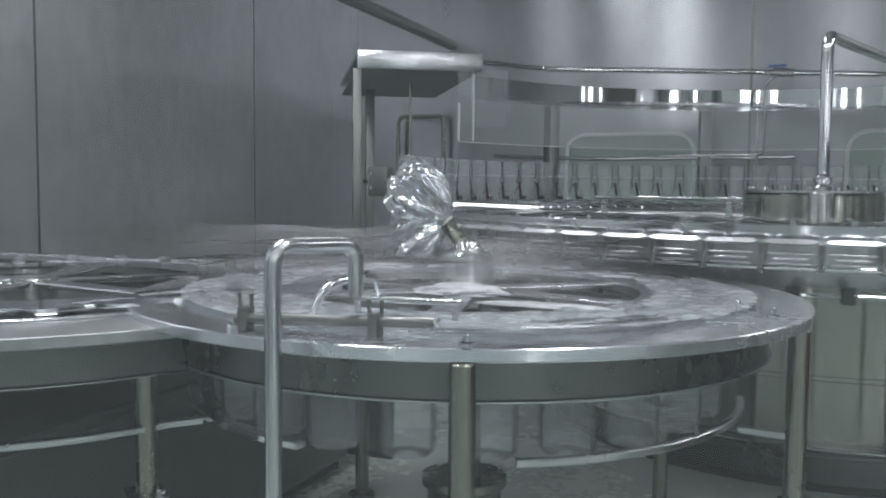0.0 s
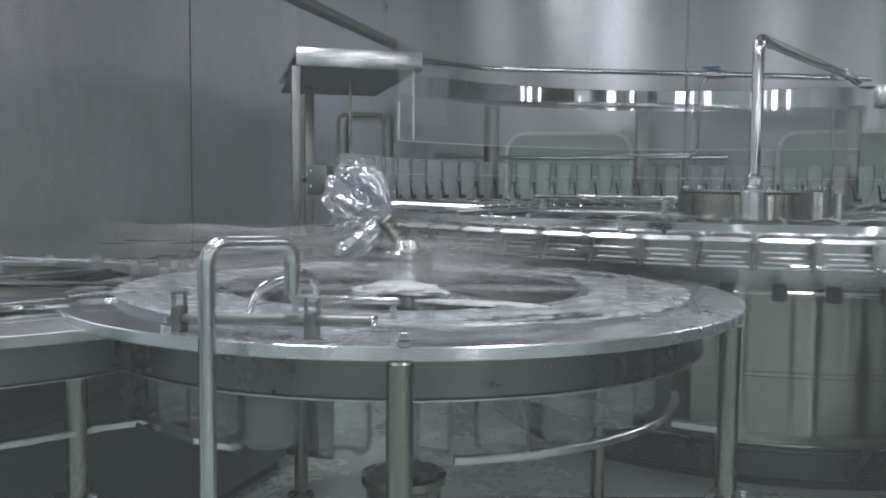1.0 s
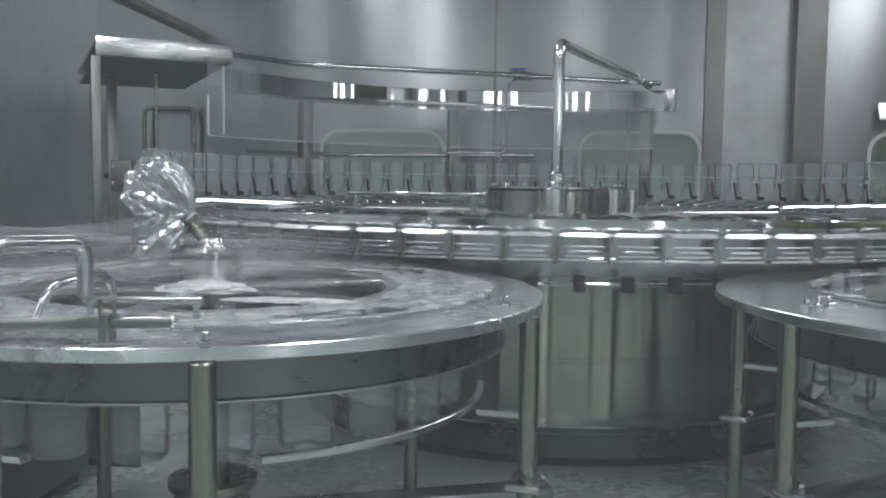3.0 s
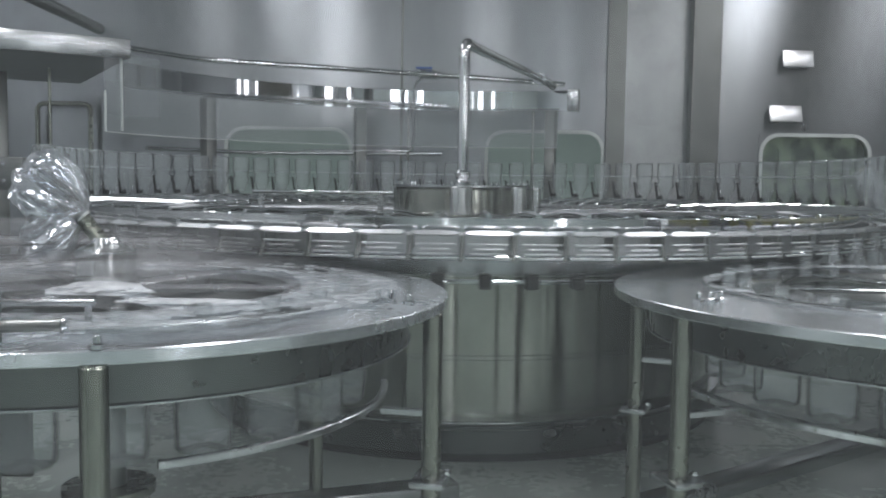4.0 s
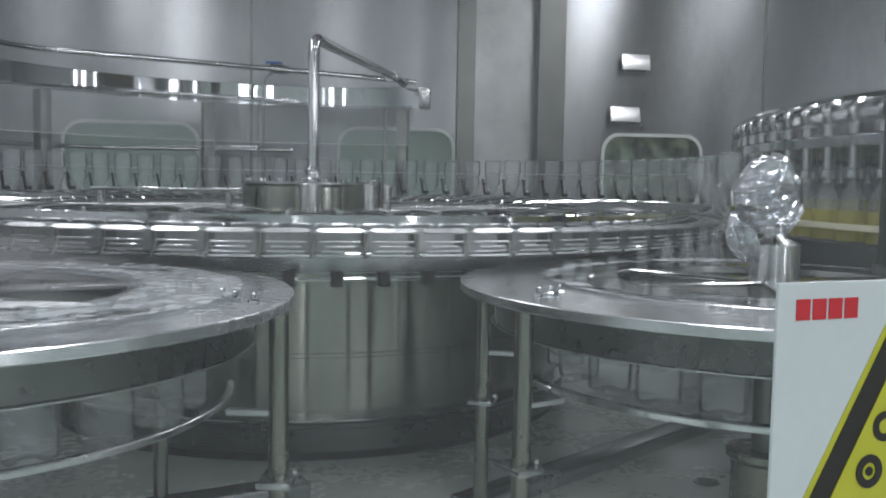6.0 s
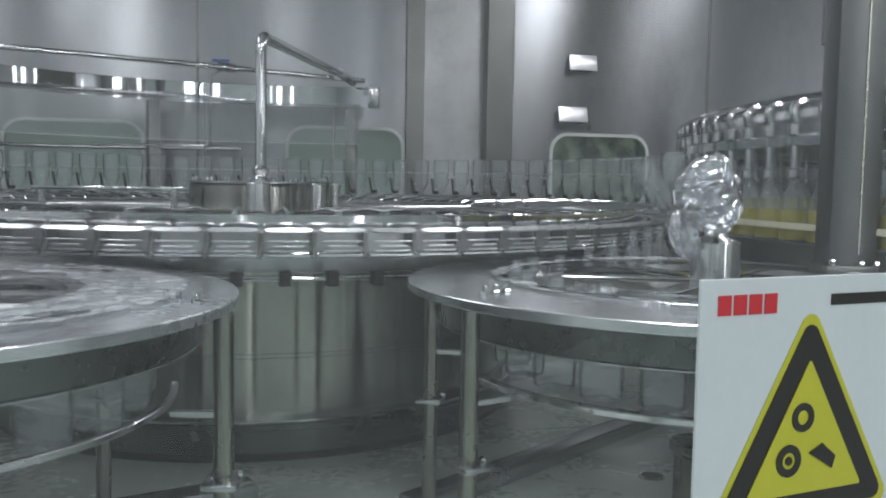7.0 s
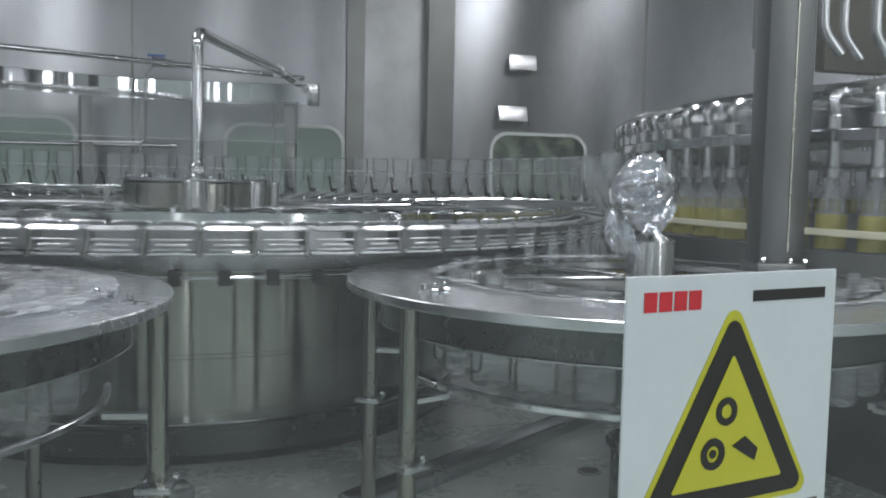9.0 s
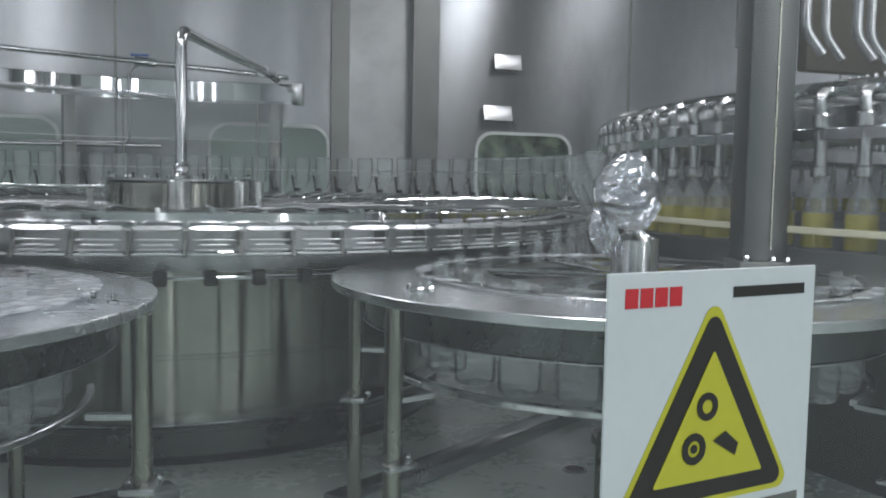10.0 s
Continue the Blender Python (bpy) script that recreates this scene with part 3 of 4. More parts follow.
def foam_mound(x, y, rx, ry, high, label, seed):
    """A low heap of foam thrown up beside a hub."""
    th = thing("foam", label, "foam", pose(x, y, TOP + 0.007))
    bm = bmesh.new()
    bmesh.ops.create_icosphere(bm, subdivisions=4, radius=1.0)
    sd = Vector((seed, seed * 2.3, seed * 0.7))
    for v in bm.verts:
        p = v.co.copy()
        k = 1 + 0.30 * noise.noise(p * 2.2 + sd) + 0.16 * noise.noise(p * 6 + sd)
        v.co = Vector((p.x * rx * k, p.y * ry * k, max(0.0, p.z) * high * k))
    part("heap", bm, FOAM, th)
    return th


FOAM = clear("white_foam", (0.86, 0.90, 0.92), 0.55, 0.45, 0.25, 40)
foam_mound(-0.385, 1.475, 0.085, 0.050, 0.016, "white foam heap before the hub on the wet table", 1.0)
foam_mound(-0.20, 1.36, 0.11, 0.030, 0.005, "thin white foam streak on the wet table", 3.0)


def star_wheel(centre, label, capped=True, skin=POLISH, tall=0.084):
    st = thing("pocket_turntable", label, "star wheel", pose(centre[0], centre[1], 0), "star wheels")
    bm = bmesh.new()
    n, sub = 23, 8
    for z0, z1 in ((TOP - 0.012, TOP + 0.004),):
        pts = []
        for i in range(n * sub):
            f = (i % sub) / sub
            dip = max(0.0, 1 - (abs(f - 0.5) / 0.27) ** 2)
            r = SR + 0.014 - 0.03 * math.sqrt(dip) if dip > 0 else SR + 0.014
            a = 2 * math.pi * (i / sub - 0.5) / n
            pts.append((r * math.cos(a), r * math.sin(a)))
        inner = [(0.335 * math.cos(math.atan2(y, x)), 0.335 * math.sin(math.atan2(y, x))) for x, y in pts]
        rows = [[bm.verts.new((x, y, z)) for x, y in l] for l, z in ((pts, z0), (inner, z0), (inner, z1), (pts, z1))]
        for i in range(len(pts)):
            j = (i + 1) % len(pts)
            for a, b in ((0, 1), (1, 2), (2, 3), (3, 0)):
                bm.faces.new((rows[a][i], rows[a][j], rows[b][j], rows[b][i]))
    part("pocket_plate", bm, skin, st, "polished pocketed rim plate", False)
    h = tall
    prof = [(0, TOP - 0.03), (0.054, TOP - 0.03), (0.054, TOP + h), (0.050, TOP + h + 0.003), (0.026, TOP + h + 0.014), (0.022, TOP + h + 0.024), (0, TOP + h + 0.024)]
    if not capped:
        prof = [(0, TOP - 0.03), (0.054, TOP - 0.03), (0.054, TOP + 0.008), (0.050, TOP + 0.011), (0, TOP + 0.011)]
    part("hub", lathe(prof, 40), CAPST, st, "turned satin hub cap")
    sp = bmesh.new()
    box(0.05, -0.026, TOP - 0.004, 0.345, 0.026, TOP + 0.006, 0.003, sp)
    s = part("spoke", sp, skin, st, "", False)
    for i in range(1, 6):
        again(s, pose(0, 0, 0, 0, 0, i * 60), st)
    return st


STARS = [(star_wheel(LEFT, "polished star wheel with bottle pockets on the wet table", True, FOGGED, 0.072), LEFT, 1), (star_wheel(RIGHT, "polished star wheel with bottle pockets"), RIGHT, 1),
         (star_wheel(LEFT2, "star wheel with bottle pockets along the side wall", False), LEFT2, -1)]



def mist_skin():
    m, nt, b = nodes_of("drifting_mist")
    N, L = nt.nodes, nt.links
    b.inputs["Base Color"].default_value = (0.85, 0.88, 0.90, 1)
    b.inputs["Roughness"].default_value = 1.0
    b.inputs["Specular IOR Level"].default_value = 0.0
    tc = N.new("ShaderNodeTexCoord")
    n = N.new("ShaderNodeTexNoise")
    n.inputs["Scale"].default_value, n.inputs["Detail"].default_value = 2.6, 2
    L.new(tc.outputs["Object"], n.inputs["Vector"])
    patch = N.new("ShaderNodeMapRange")
    patch.inputs["From Min"].default_value, patch.inputs["From Max"].default_value = 0.38, 0.70
    L.new(n.outputs[0], patch.inputs[0])
    far = N.new("ShaderNodeVectorMath")
    far.operation = "LENGTH"
    L.new(tc.outputs["Object"], far.inputs[0])
    thin = N.new("ShaderNodeMapRange")
    thin.interpolation_type = "SMOOTHSTEP"
    thin.inputs["From Min"].default_value, thin.inputs["From Max"].default_value = 0.18, 0.60
    thin.inputs["To Min"].default_value, thin.inputs["To Max"].default_value = 0.13, 0.0
    L.new(far.outputs["Value"], thin.inputs[0])
    mul = N.new("ShaderNodeMath")
    mul.operation = "MULTIPLY"
    L.new(patch.outputs[0], mul.inputs[0])
    L.new(thin.outputs[0], mul.inputs[1])
    mx = N.new("ShaderNodeMixShader")
    L.new(mul.outputs[0], mx.inputs[0])
    L.new(N.new("ShaderNodeBsdfTransparent").outputs[0], mx.inputs[1])
    L.new(b.outputs[0], mx.inputs[2])
    L.new(mx.outputs[0], N["Material Output"].inputs[0])
    return m


def mist_bank(x, y, label):
    """Wavy veils of mist, one above the other, over the wet table."""
    th = thing("mist", label, "mist", pose(x, y, TOP), kind="stuff")
    skin = mist_skin()
    for k in range(7):
        bm = bmesh.new()
        bmesh.ops.create_grid(bm, x_segments=28, y_segments=28, size=0.60)
        for v in bm.verts:
            v.co.z = 0.032 * noise.noise(Vector((v.co.x * 4, v.co.y * 4, k * 2.7)))
        ob = part("veil", bm, skin, th, "", True, pose(0.02 * (k % 3) - 0.03 * k, 0.03 * k, 0.020 + 0.014 * k, 0, 0, k * 47))
        ob.visible_shadow = False
    return th


MIST = mist_bank(-0.50, 1.62, "thin white mist drifting over the wet star table")

# ---- handle, clamps and rods on the front of the wet table ----
gh = thing("guard_rail", "tall bent steel tube handle before the wet table", "rail")
part("tube", tube([(-0.428, 0.895, 0.0), (-0.428, 0.895, 0.737), (-0.385, 1.04, 0.732), (-0.385, 1.04, 0.66)], 0.0112, 18, fillet=0.03), STEEL, gh)
part("foot", rod(0.03, 0, 0.01, 16, off=(-0.428, 0.895, 0)), LEGST, gh)
cr = thing("clamp_rod", "steel guide rod held by wing-nut clamps with a small arched handle", "guide rod")
part("rod", tube([(-0.545, 0.985, 0.626), (-0.255, 1.015, 0.634)], 0.0082, 12), DARKST, cr)
part("rear_rod", tube([(-0.45, 1.16, 0.640), (-0.27, 1.155, 0.643)], 0.0055, 12), STEEL, cr)
part("arched_handle", tube([(-0.433, 1.0, 0.632), (-0.425, 1.02, 0.672), (-0.395, 1.08, 0.686), (-0.40, 1.13, 0.682), (-0.405, 1.16, 0.645)], 0.006, 12, fillet=0.03), POLISH, cr)
for x, y in ((-0.53, 0.987), (-0.337, 1.004)):
    c = part("clamp", box(-0.007, -0.012, TOP, 0.007, 0.012, TOP + 0.034, 0.002), DARKST, cr, m=pose(x, y, 0))
    for dx in (-0.009, 0.009):
        part("wing_nut", tube([(dx * 0.5, 0, TOP + 0.028), (dx, 0, TOP + 0.034), (dx * 1.1, 0, TOP + 0.052)], 0.003, 8), DARKST, c)
for x in (-0.44, -0.28):
    part("stand", tube([(x, 1.157, TOP), (x, 1.157, 0.64)], 0.005, 8), STEEL, cr)
part("end_cap", rod(0.008, -0.004, 0.004, 12), POLISH, cr, m=pose(-0.253, 1.015, 0.634, 0, 90, 6))


# ---- film-wrapped drive heads ----
def pleated(length, wide, pleats, seed, deep=0.36, crush=0.006):
    """A gathered bag of film along x: tied at the origin, pleats opening to a folded-in end."""
    bm = bmesh.new()
    nv, nu = 26, 168
    sd = Vector((seed * 3.1, seed * 1.7, seed * 0.9))
    rows = []
    for i in range(nv + 1):
        v = i / nv
        r = wide * (0.16 + 0.84 * math.sin(min(1.0, v / 0.55) * math.pi / 2) ** 0.75) * (1 - 0.55 * max(0, (v - 0.72) / 0.28) ** 2)
        row = []
        for j in range(nu):
            u = 2 * math.pi * j / nu
            dr = noise.noise(Vector((math.cos(u) * 1.3, math.sin(u) * 1.3, v * 0.8)) + sd)
            w = (u * pleats / (2 * math.pi) + 0.22 * dr + 0.15 * v) % 1.0
            fold = abs(2 * w - 1)
            fine = abs(2 * ((w * 3 + 0.3 * noise.noise(Vector((u * 2, v * 2, 0)) + sd)) % 1.0) - 1)
            rr = r * (1 - deep * fold * min(1, v * 2.2) - 0.13 * fine * v + 0.10 * dr)
            p = Vector((v * length * (1 + 0.12 * dr), rr * math.cos(u), rr * math.sin(u)))
            q = p * (9 / wide * 0.08) * 3
            p += Vector((noise.noise(q + sd), noise.noise(q * 1.1 - sd), noise.noise(q * 0.9 + sd * 2))) * crush * min(1, 0.3 + v)
            row.append(bm.verts.new(p))
        rows.append(row)
    for g, h in zip(rows, rows[1:]):
        for j in range(nu):
            bm.faces.new((g[j], g[(j + 1) % nu], h[(j + 1) % nu], h[j]))
    bm.faces.new(rows[-1])
    return bm


def wrapped(x, y, z, lobes, stem, core, label):
    th = thing("wrapped_sensor", label, "wrapped device", pose(x, y, z))
    for size, m in lobes:
        part("film", pleated(*size), FILM, th, "crumpled clear plastic film", True, m)
    part("tie", ring(0.011, 0.016, -0.006, 0.006, 20), GASKET, th, "gathered tie", True, lobes[0][1] @ pose(0.004, 0, 0, 0, 90, 0))
    part("core", tube(core, 0.024, 14, fillet=0.02), LEGST, th, "steel housing inside")
    part("stem", tube(stem, 0.015, 12), LEGST, th)
    return th


wrapped(-0.466, 1.60, 0.740, [((0.135, 0.072, 9, 2.0), pose(0, 0, 0, 0, 220, 6)), ((0.110, 0.050, 7, 6.0), pose(0, -0.03, -0.006, 0, 148, 4))],
        [(0, 0, -0.002), (0.045, -0.02, -0.045)], [(-0.02, 0, 0.02), (-0.06, 0.0, 0.055)], "sensor head wrapped in crumpled clear film, leaning on its arm")
wrapped(1.152, 1.675, 0.797, [((0.128, 0.084, 10, 5.0), pose(-0.024, 0.01, -0.004, 0, -6, -28)), ((0.11, 0.036, 6, 3.0), pose(-0.002, 0.04, -0.03, 0, 72, 0))],
        [(0.097, 0.045, -0.09), (0.095, 0.03, -0.02)], [(0.05, 0.0, 0.0), (0.095, 0.0, 0.02)], "drive head wrapped in crumpled clear film on the hub")

# ---- filler at the far end ----
FX, FY, FR = 4.22, 2.27, 2.5
fil = thing("filler_carousel", "turning filler ring with tubes, valves and juice bottles", "filler", pose(FX, FY, 0))
part("tank_ring", ring(1.8, FR - 0.12, 0.96, 1.03, 160), STEEL, fil)
part("valve_band", ring(FR - 0.02, FR, 0.935, 0.965, 180), POLISH, fil, "polished band round the valves")
part("top_rail", lathe([(FR - 0.055 + 0.020 * math.cos(i * math.pi / 4), 1.066 + 0.020 * math.sin(i * math.pi / 4)) for i in range(8)], 160, closed=True), POLISH, fil)
part("neck_rail", ring(FR + 0.032, FR + 0.045, 0.705, 0.722, 160), RAILW, fil, "pale guide rail before the bottles")
part("base_skirt", ring(FR - 0.3, FR - 0.28, 0.0, 0.62, 120), DARKST, fil)
part("body_rail", ring(FR + 0.032, FR + 0.045, 0.60, 0.668, 160), DARKST, fil, "dark lower guide band")
part("bottle_plate", ring(FR - 0.28, FR + 0.04, 0.56, 0.575, 160), STEEL, fil)
lp = tube([(0.0, 0, 0.99), (0.015, 0, 1.045), (-0.06, 0, 1.066), (-0.30, 0, 1.055)], 0.016, 10, fillet=0.04)
lp0 = part("loop_tube", lp, STEEL, fil, "bent product tube")
vv = rod(0.026, 0.965, 1.0, 16)
rod(0.016, 0.87, 0.965, 14, bm=vv)
rod(0.024, 0.845, 0.872, 14, bm=vv)
v0 = part("filling_valve", vv, STEEL, fil, "brushed steel filling valve")
jb = lathe([(0, 0.612), (0.032, 0.612), (0.036, 0.62), (0.0365, 0.76), (0.033, 0.785), (0.016, 0.825), (0.0135, 0.85), (0, 0.85)], 18)
j0 = part("juice_bottle", jb, PET, fil, "clear bottle being filled with yellow juice")
jl = part("juice", lathe([(0, 0.672), (0.0372, 0.672), (0.0374, 0.752), (0.036, 0.758), (0, 0.758)], 16), JUICE, j0, "yellow juice")
rd = rod(0.006, 1.03, 1.20, 8, off=(-0.72, 0, 0))
rod(0.006, 1.03, 1.20, 8, bm=rd, off=(-0.72, 0.043, 0))
r0 = part("lifting_rod", rd, STEEL, fil)
NF = 128
for i in range(NF):
    a = 360 / NF * i
    m = pose((FR - 0.015) * math.cos(radians(a)), (FR - 0.015) * math.sin(radians(a)), 0, 0, 0, a)
    if i == 0:
        for o in (lp0, v0, j0, r0):
            o.matrix_basis = m
    else:
        for o in (lp0, v0, j0, r0):
            n = again(o, m, fil)
            if o is j0:
                again(jl, Matrix(), n)
pf = thing("product_pipes", "bent steel product pipes hanging over the filler", "pipework")
part("drain_pipe", tube([(1.812, 2.14, 2.7), (1.812, 2.14, 1.215)], 0.032, 16), STEEL, pf)
for x, z, r in ((1.978, 1.250, 0.015), (2.046, 1.240, 0.0125), (2.156, 1.245, 0.015), (2.205, 1.240, 0.0125), (2.275, 1.25, 0.0125)):
    part("pipe", tube([(x, 2.1, 2.7), (x, 2.1, z + 0.02), (x + 0.05, 2.085, z - 0.05)], r, 12, fillet=0.03), STEEL, pf)
part("cover_panel", box(2.54, 2.80, 1.262, 4.2, 2.86, 2.70, 0.01), BROWNST, pf, "dark brownish cover panel")
POSTM = mat("post_steel", (0.15, 0.158, 0.155), 0.36, 1.0, 0.05, 2, rvar=0.02)
post = thing("guard_post", "square brushed steel guard post bolted on the table", "post", pose(1.68, 1.865, 0, 0, 0, -14))
part("shaft", box(-0.058, -0.05, TOP, 0.058, 0.05, 2.70, 0.006), POSTM, post)
part("edge_strip", box(0.009, -0.053, TOP + 0.05, 0.013, -0.05, 2.70), LEGST, post)
part("base_block", box(-0.066, -0.060, TOP, 0.066, 0.060, TOP + 0.022, 0.004), DARKST, post)
for x in (0.062, 0.02, -0.06):
    part("bolt", rod(0.009, TOP + 0.022, TOP + 0.036, 6, off=(x * 0.85, -0.055, 0)), POLISH, post)

# ---- dark cabinet under the infeed table ----
cab = thing("drive_cabinet", "dark grey-green drive cabinet under the infeed table", "cabinet")
part("body", box(-1.95, 0.86, 0.03, -1.00, 2.20, 0.392, 0.008), CABIN, cab, "", False)
part("kick_plate", box(-1.93, 0.88, 0.0, -1.02, 2.18, 0.03), BLACK, cab, "", False)
part("door", box(-1.90, 0.852, 0.06, -1.50, 0.86, 0.37, 0.003), CABIN, cab, "", False)
part("door", box(-1.47, 0.852, 0.06, -1.05, 0.86, 0.37, 0.003), CABIN, cab, "", False)
part("side_panel", box(-1.0, 0.92, 0.06, -0.992, 2.14, 0.37, 0.003), CABIN, cab, "", False)

# ---- dark machine base along the side wall ----
base = thing("machine_base", "dark grey-green steel machine base panels by the side wall", "machine base")
for i in range(4):
    part("panel", box(-2.58 + i * 0.42, 2.30, 0.02, -2.17 + i * 0.42, 2.33, 0.54, 0.006), CABIN, base, "", False)
part("top_rail", box(-2.59, 2.28, 0.54, -0.89, 2.36, 0.565, 0.005), STEEL, base, "", False)
part("kick_plate", box(-2.58, 2.305, 0.0, -0.91, 2.325, 0.02), BLACK, base, "", False)

# ---- deck details ----
kerb = thing("deck_kerb", "low steel kerb bar across the wet deck", "kerb")
part("bar", box(0, -0.04, 0, 1.25, 0.04, 0.045, 0.006), STEEL, kerb, m=pose(0.62, 2.02, 0, 0, 0, 36))
part("bar", box(0, -0.04, 0, 0.9, 0.04, 0.045, 0.006), STEEL, kerb, m=pose(-0.60, 1.9, 0, 0, 0, 20))
dr = thing("drain_cap", "small round dark drain cap in the deck", "drain", pose(1.34, 2.19, 0))
part("cap", rod(0.028, 0, 0.008, 20), BLACK, dr)
part("rim", ring(0.028, 0.036, 0, 0.006, 24), STEEL, dr)

# ---- guard door glass with its warning sign ----
dgl = thing("guard_door", "glass guard door with a faint haze veil before the machine", "door")
u = Vector((0.1350, 0.0308, 0)).normalized()
ya = math.degrees(math.atan2(u.y, u.x))
gp = part("pane", box(-1.5, 0.0, 0.0, 1.4, 0.004, 2.2), DOORGL, dgl, "", False, pose(0.4343, 0.2654, 0, 0, 0, ya))
gp.visible_shadow = False
part("bottom_rail", box(-1.5, -0.01, 0.0, 1.4, 0.014, 0.05, 0.003), LEGST, dgl, "", False, pose(0.4343, 0.2654, 0, 0, 0, ya))
SW, SH = 0.1385, 0.19
sg = thing("warning_sign", "white warning sign with a yellow pinch-point triangle", "sign", pose(0.4343, 0.2654, 0.7772 - SH, 0, 0, ya))
part("film", box(0, -0.002, 0, SW, -0.0005, SH, 0.0004), WHITEP, sg, "", False)


def flat(points, y, depth=0.0003):
    bm = bmesh.new()
    f = bm.faces.new([bm.verts.new((x, y, z)) for x, z in points])
    r = bmesh.ops.extrude_face_region(bm, geom=[f])
    bmesh.ops.translate(bm, verts=[e for e in r["geom"] if isinstance(e, bmesh.types.BMVert)], vec=(0, -depth, 0))
    return bm


def tri(cx, cz, h, r, n=5):
    """A rounded triangle that stands on its side, h high."""
    out, s = [], h / 1.5
    for k in range(3):
        a = radians(90 + 120 * k)
        px, pz = cx + (s - 2 * r) * math.cos(a), cz + (s - 2 * r) * math.sin(a)
        for i in range(n + 1):
            t = a + radians(-60 + 120 * i / n)
            out.append((px + r * math.cos(t), pz + r * math.sin(t)))
    return out


TX, TZ = 0.0665, SH - 0.0805
part("triangle_border", flat(tri(TX, TZ, 0.103, 0.006), -0.0021), YELLOWP, sg, "", False)
part("triangle_band", flat(tri(TX, TZ, 0.094, 0.005), -0.0025), BLACKP, sg, "", False)
part("triangle_field", flat(tri(TX, TZ - 0.0012, 0.064, 0.001), -0.0029), YELLOWP, sg, "", False)
for i in range(4):
    a = 0.0100 + i * 0.0090
    part("red_bar", flat([(a, SH - 0.0164), (a + 0.0076, SH - 0.0164), (a + 0.0076, SH - 0.0073), (a, SH - 0.0073)], -0.0021), REDP, sg, "", False)
part("dark_bar", flat([(0.0787, SH - 0.0142), (0.130, SH - 0.0142), (0.130, SH - 0.0088), (0.0787, SH - 0.0088)], -0.0021), BLACKP, sg, "", False)
part("footer_bar", flat([(0.095, SH - 0.126), (0.132, SH - 0.126), (0.132, SH - 0.119), (0.095, SH - 0.119)], -0.0021), DARKST, sg, "", False)


def disc(cx, cz, r, n=18):
    return [(cx + r * math.cos(2 * math.pi * i / n), cz + r * math.sin(2 * math.pi * i / n)) for i in range(n)]


def annulus(cx, cz, r0, r1, y):
    return part("gear_mark", loop_solid(disc(cx, cz, r1), disc(cx, cz, r0), y - 0.0003, y), BLACKP, sg, "", False)


annulus(0.0630, SH - 0.0665, 0.0035, 0.0070, -0.0034)
annulus(0.0550, SH - 0.0865, 0.0040, 0.0078, -0.0034)
part("gear_dot", flat(disc(0.0550, SH - 0.0865, 0.0022), -0.0034), BLACKP, sg, "", False)
part("wedge_mark", flat([(0.0675, SH - 0.084), (0.083, SH - 0.093), (0.085, SH - 0.087), (0.076, SH - 0.080)], -0.0034), BLACKP, sg, "", False)

# ---- bottles on their way ----
prof = [(0, 0.022), (0.0135, 0.022), (0.0135, 0.004), (0.0165, 0.003), (0.0165, -0.001), (0.0135, -0.003), (0.0145, -0.014), (0.022, -0.034), (0.032, -0.056), (0.0405, -0.076), (0.042, -0.088),
        (0.040, -0.096), (0.034, -0.103), (0.034, -0.110), (0.0415, -0.118), (0.0425, -0.126), (0.041, -0.132), (0.0425, -0.138), (0.0425, -0.160), (0.041, -0.165), (0.0425, -0.171), (0.041, -0.190), (0.035, -0.196), (0.016, -0.190), (0, -0.186)]
bt = part("bottle", lathe(prof, 20), PET)
tagged(bt, "clear ribbed plastic bottle held by its neck", "bottle", "bottles in the machine")


def arc(centre, r, a0, a1):
    return (centre, r, a0, a1, abs(radians(a1 - a0)) * r)


def bearing(p, q):
    return math.degrees(math.atan2(q[1] - p[1], q[0] - p[0]))


C = (CX, CY)
FILL = (4.22, 2.27)
c_in, c_out = bearing(C, LEFT) + 360, bearing(C, RIGHT)
WAY = [arc(LEFT2, SR, 185, bearing(LEFT2, LEFT)), arc(LEFT, SR, bearing(LEFT, LEFT2) % 360 - 360, bearing(LEFT, C)), arc(C, CR, c_in, c_out), arc(RIGHT, SR, bearing(RIGHT, C), bearing(RIGHT, FILL) + 360)]
LENGTH = sum(w[4] for w in WAY)
COUNT = int(LENGTH / PITCH)
SPAN = COUNT * PITCH
START = (WAY[0][4] + WAY[1][4] + radians(c_in - PHASE) * CR) % PITCH     # bottles meet the grippers


def ease(x):
    x = min(1, max(0, x))
    return x * x * (3 - 2 * x)


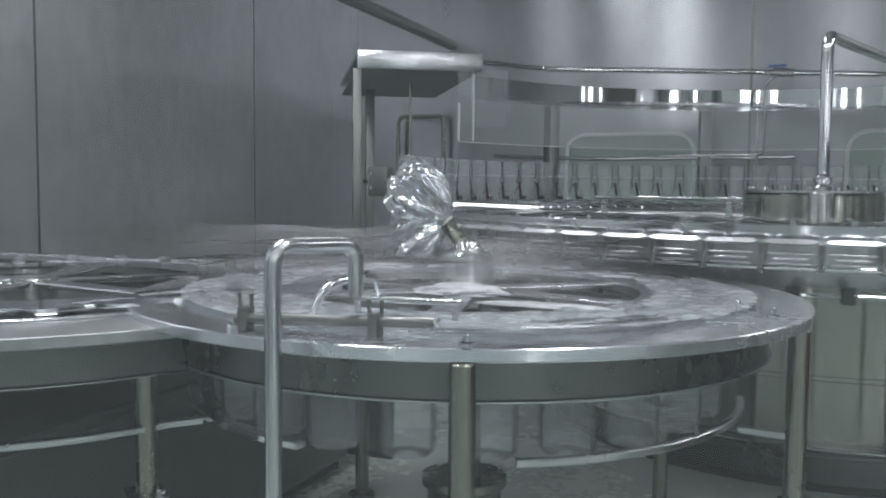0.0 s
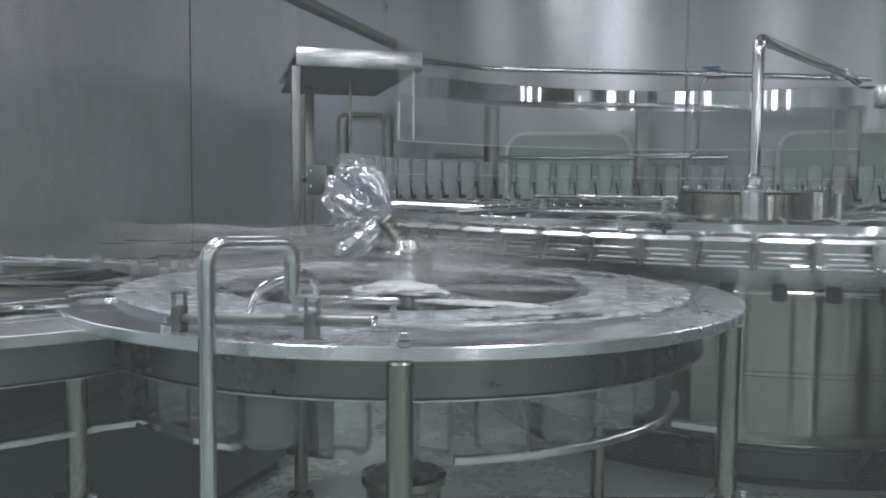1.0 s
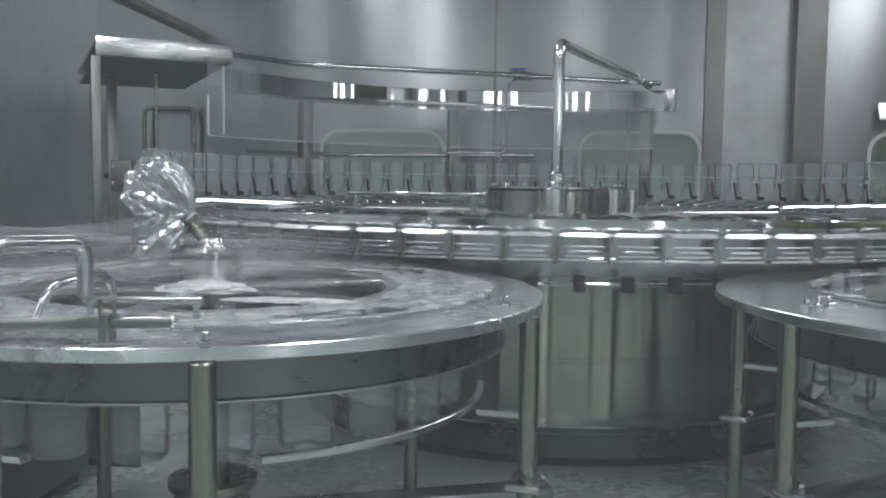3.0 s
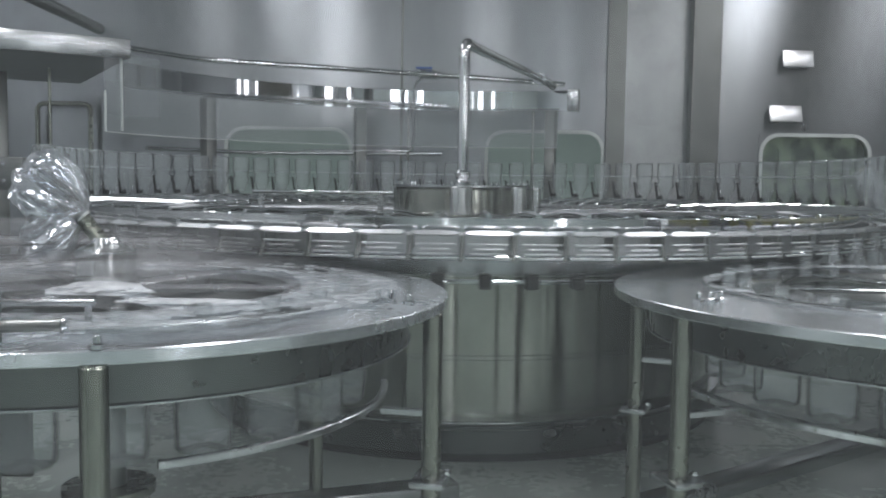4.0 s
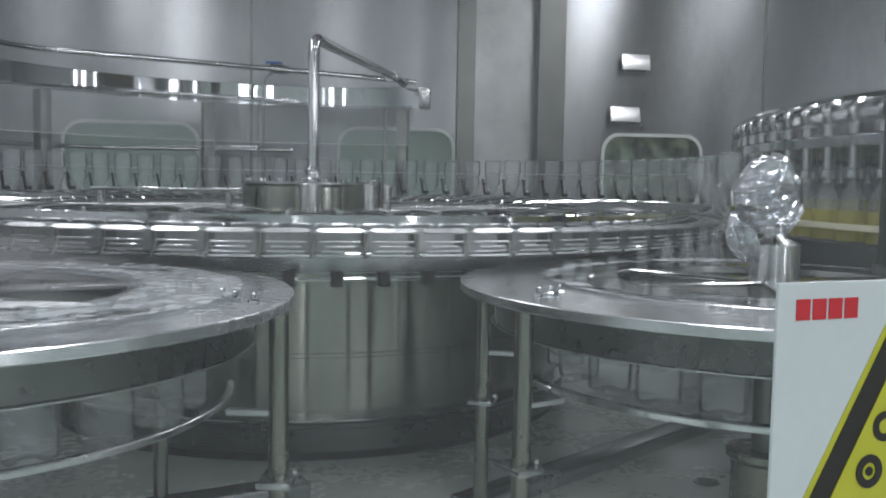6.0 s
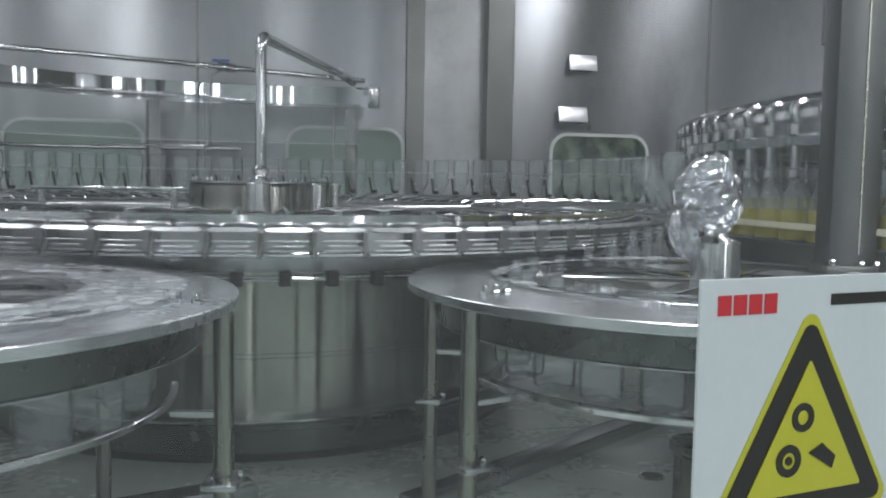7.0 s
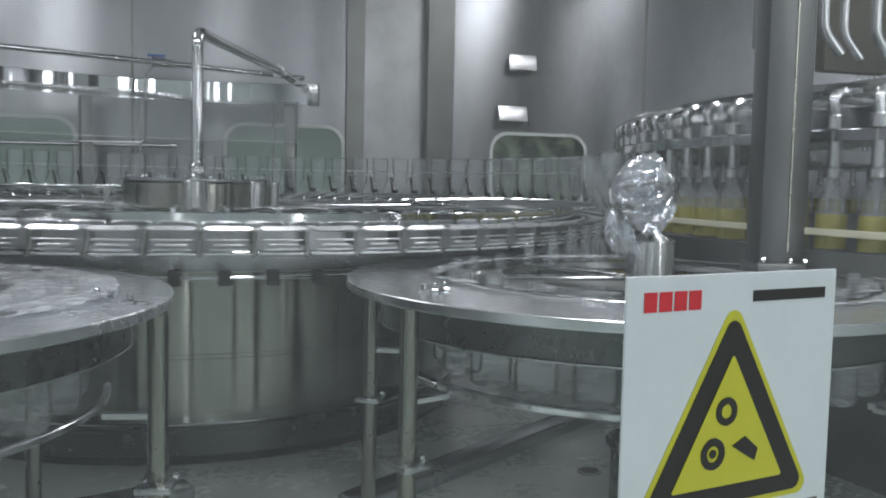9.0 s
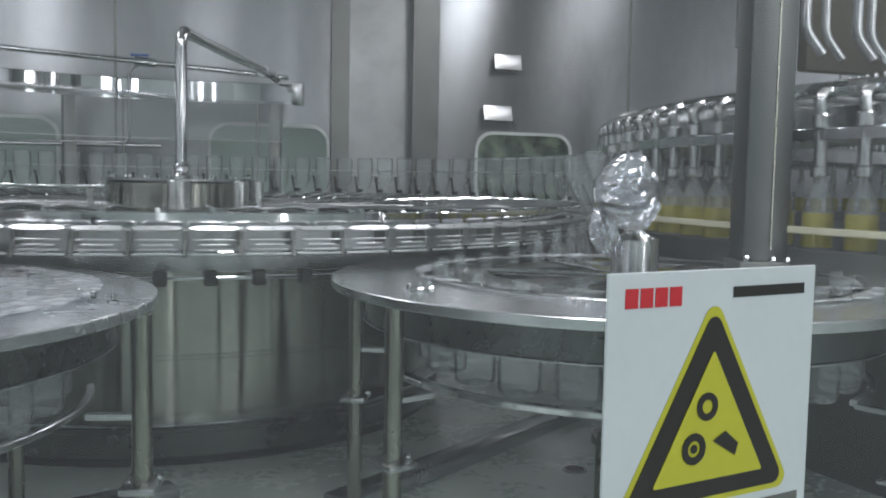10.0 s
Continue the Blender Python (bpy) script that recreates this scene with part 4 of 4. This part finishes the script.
def on_way(s):
    """The pose of a bottle s metres along its way, turned upside down on the rinser."""
    for (cx, cy), r, a0, a1, ln in WAY:
        if s <= ln or (cx, cy) == RIGHT:
            f = s / ln
            a = a0 + (a1 - a0) * f
            z, flip = TOP + 0.002, 0.0
            if r == CR:
                d, e = f * (a0 - a1), (1 - f) * (a0 - a1)
                up = min(ease((d - 44) / 14), ease((e - 23) / 11))
                z += 0.06 * min(ease(d / 16), ease(e / 16)) + 0.065 * up
                flip = 180 * up
            return pose(cx + r * math.cos(radians(a)), cy + r * math.sin(radians(a)), z, 0, 0, a) @ pose(0, 0, 0, 0, flip, 0)
        s -= ln


kb = box(-0.006, 0.012, -0.030, 0.006, 0.050, -0.012, 0.003)
tube([(0, 0.046, -0.022), (0, 0.052, -0.060), (0, 0.060, -0.098)], 0.006, 8, kb)
clip = part("neck_clip", kb, BLACK, bt, "dark neck clip", False)
BOTTLES = [bt] + [copy_thing(bt, Matrix()) for _ in range(COUNT - 1)]


def motions():
    turn = math.degrees(SPEED / CR)
    walk(rin, [(t * 0.25, pose(CX, CY, 0, 0, 0, PHASE - turn * t * 0.25)) for t in range(41)])
    before = [0.0, WAY[0][4], WAY[0][4] + WAY[1][4] + WAY[2][4]]
    for (st, (cx, cy), way), leg, s0 in zip(STARS, (WAY[1], WAY[3], WAY[0]), (before[1], before[2], before[0])):
        rate = way * math.degrees(SPEED / SR)
        first = leg[2] + way * math.degrees((START - s0) / SR)
        walk(st, [(t * 0.2, pose(cx, cy, 0, 0, 0, first + rate * t * 0.2)) for t in range(51)])
    walk(MIST, [(t, pose(-0.50, 1.62, TOP, 0, 0, 5.0 * t)) for t in range(11)])
    walk(fil, [(t * 0.5, pose(FX, FY, 0, 0, 0, -math.degrees(SPEED / FR) * t * 0.5)) for t in range(21)])
    for i, b in enumerate(BOTTLES):
        rows, last = [], None
        for k in range(101):
            t = k * 0.1
            s = (START + i * PITCH + SPEED * t) % SPAN
            if last is not None and s < last:
                tc = (SPAN - last) / SPEED + t - 0.1
                ta = math.floor(tc * FPS) / FPS
                if ta > t - 0.1 + 1e-6:
                    rows.append((ta, on_way(SPAN - (tc - ta) * SPEED)))
                if ta + 1 / FPS < t - 1e-6:
                    rows.append((ta + 1 / FPS, on_way((ta + 1 / FPS - tc) * SPEED)))
            rows.append((t, on_way(s)))
            last = s
        walk(b, rows)


motions()
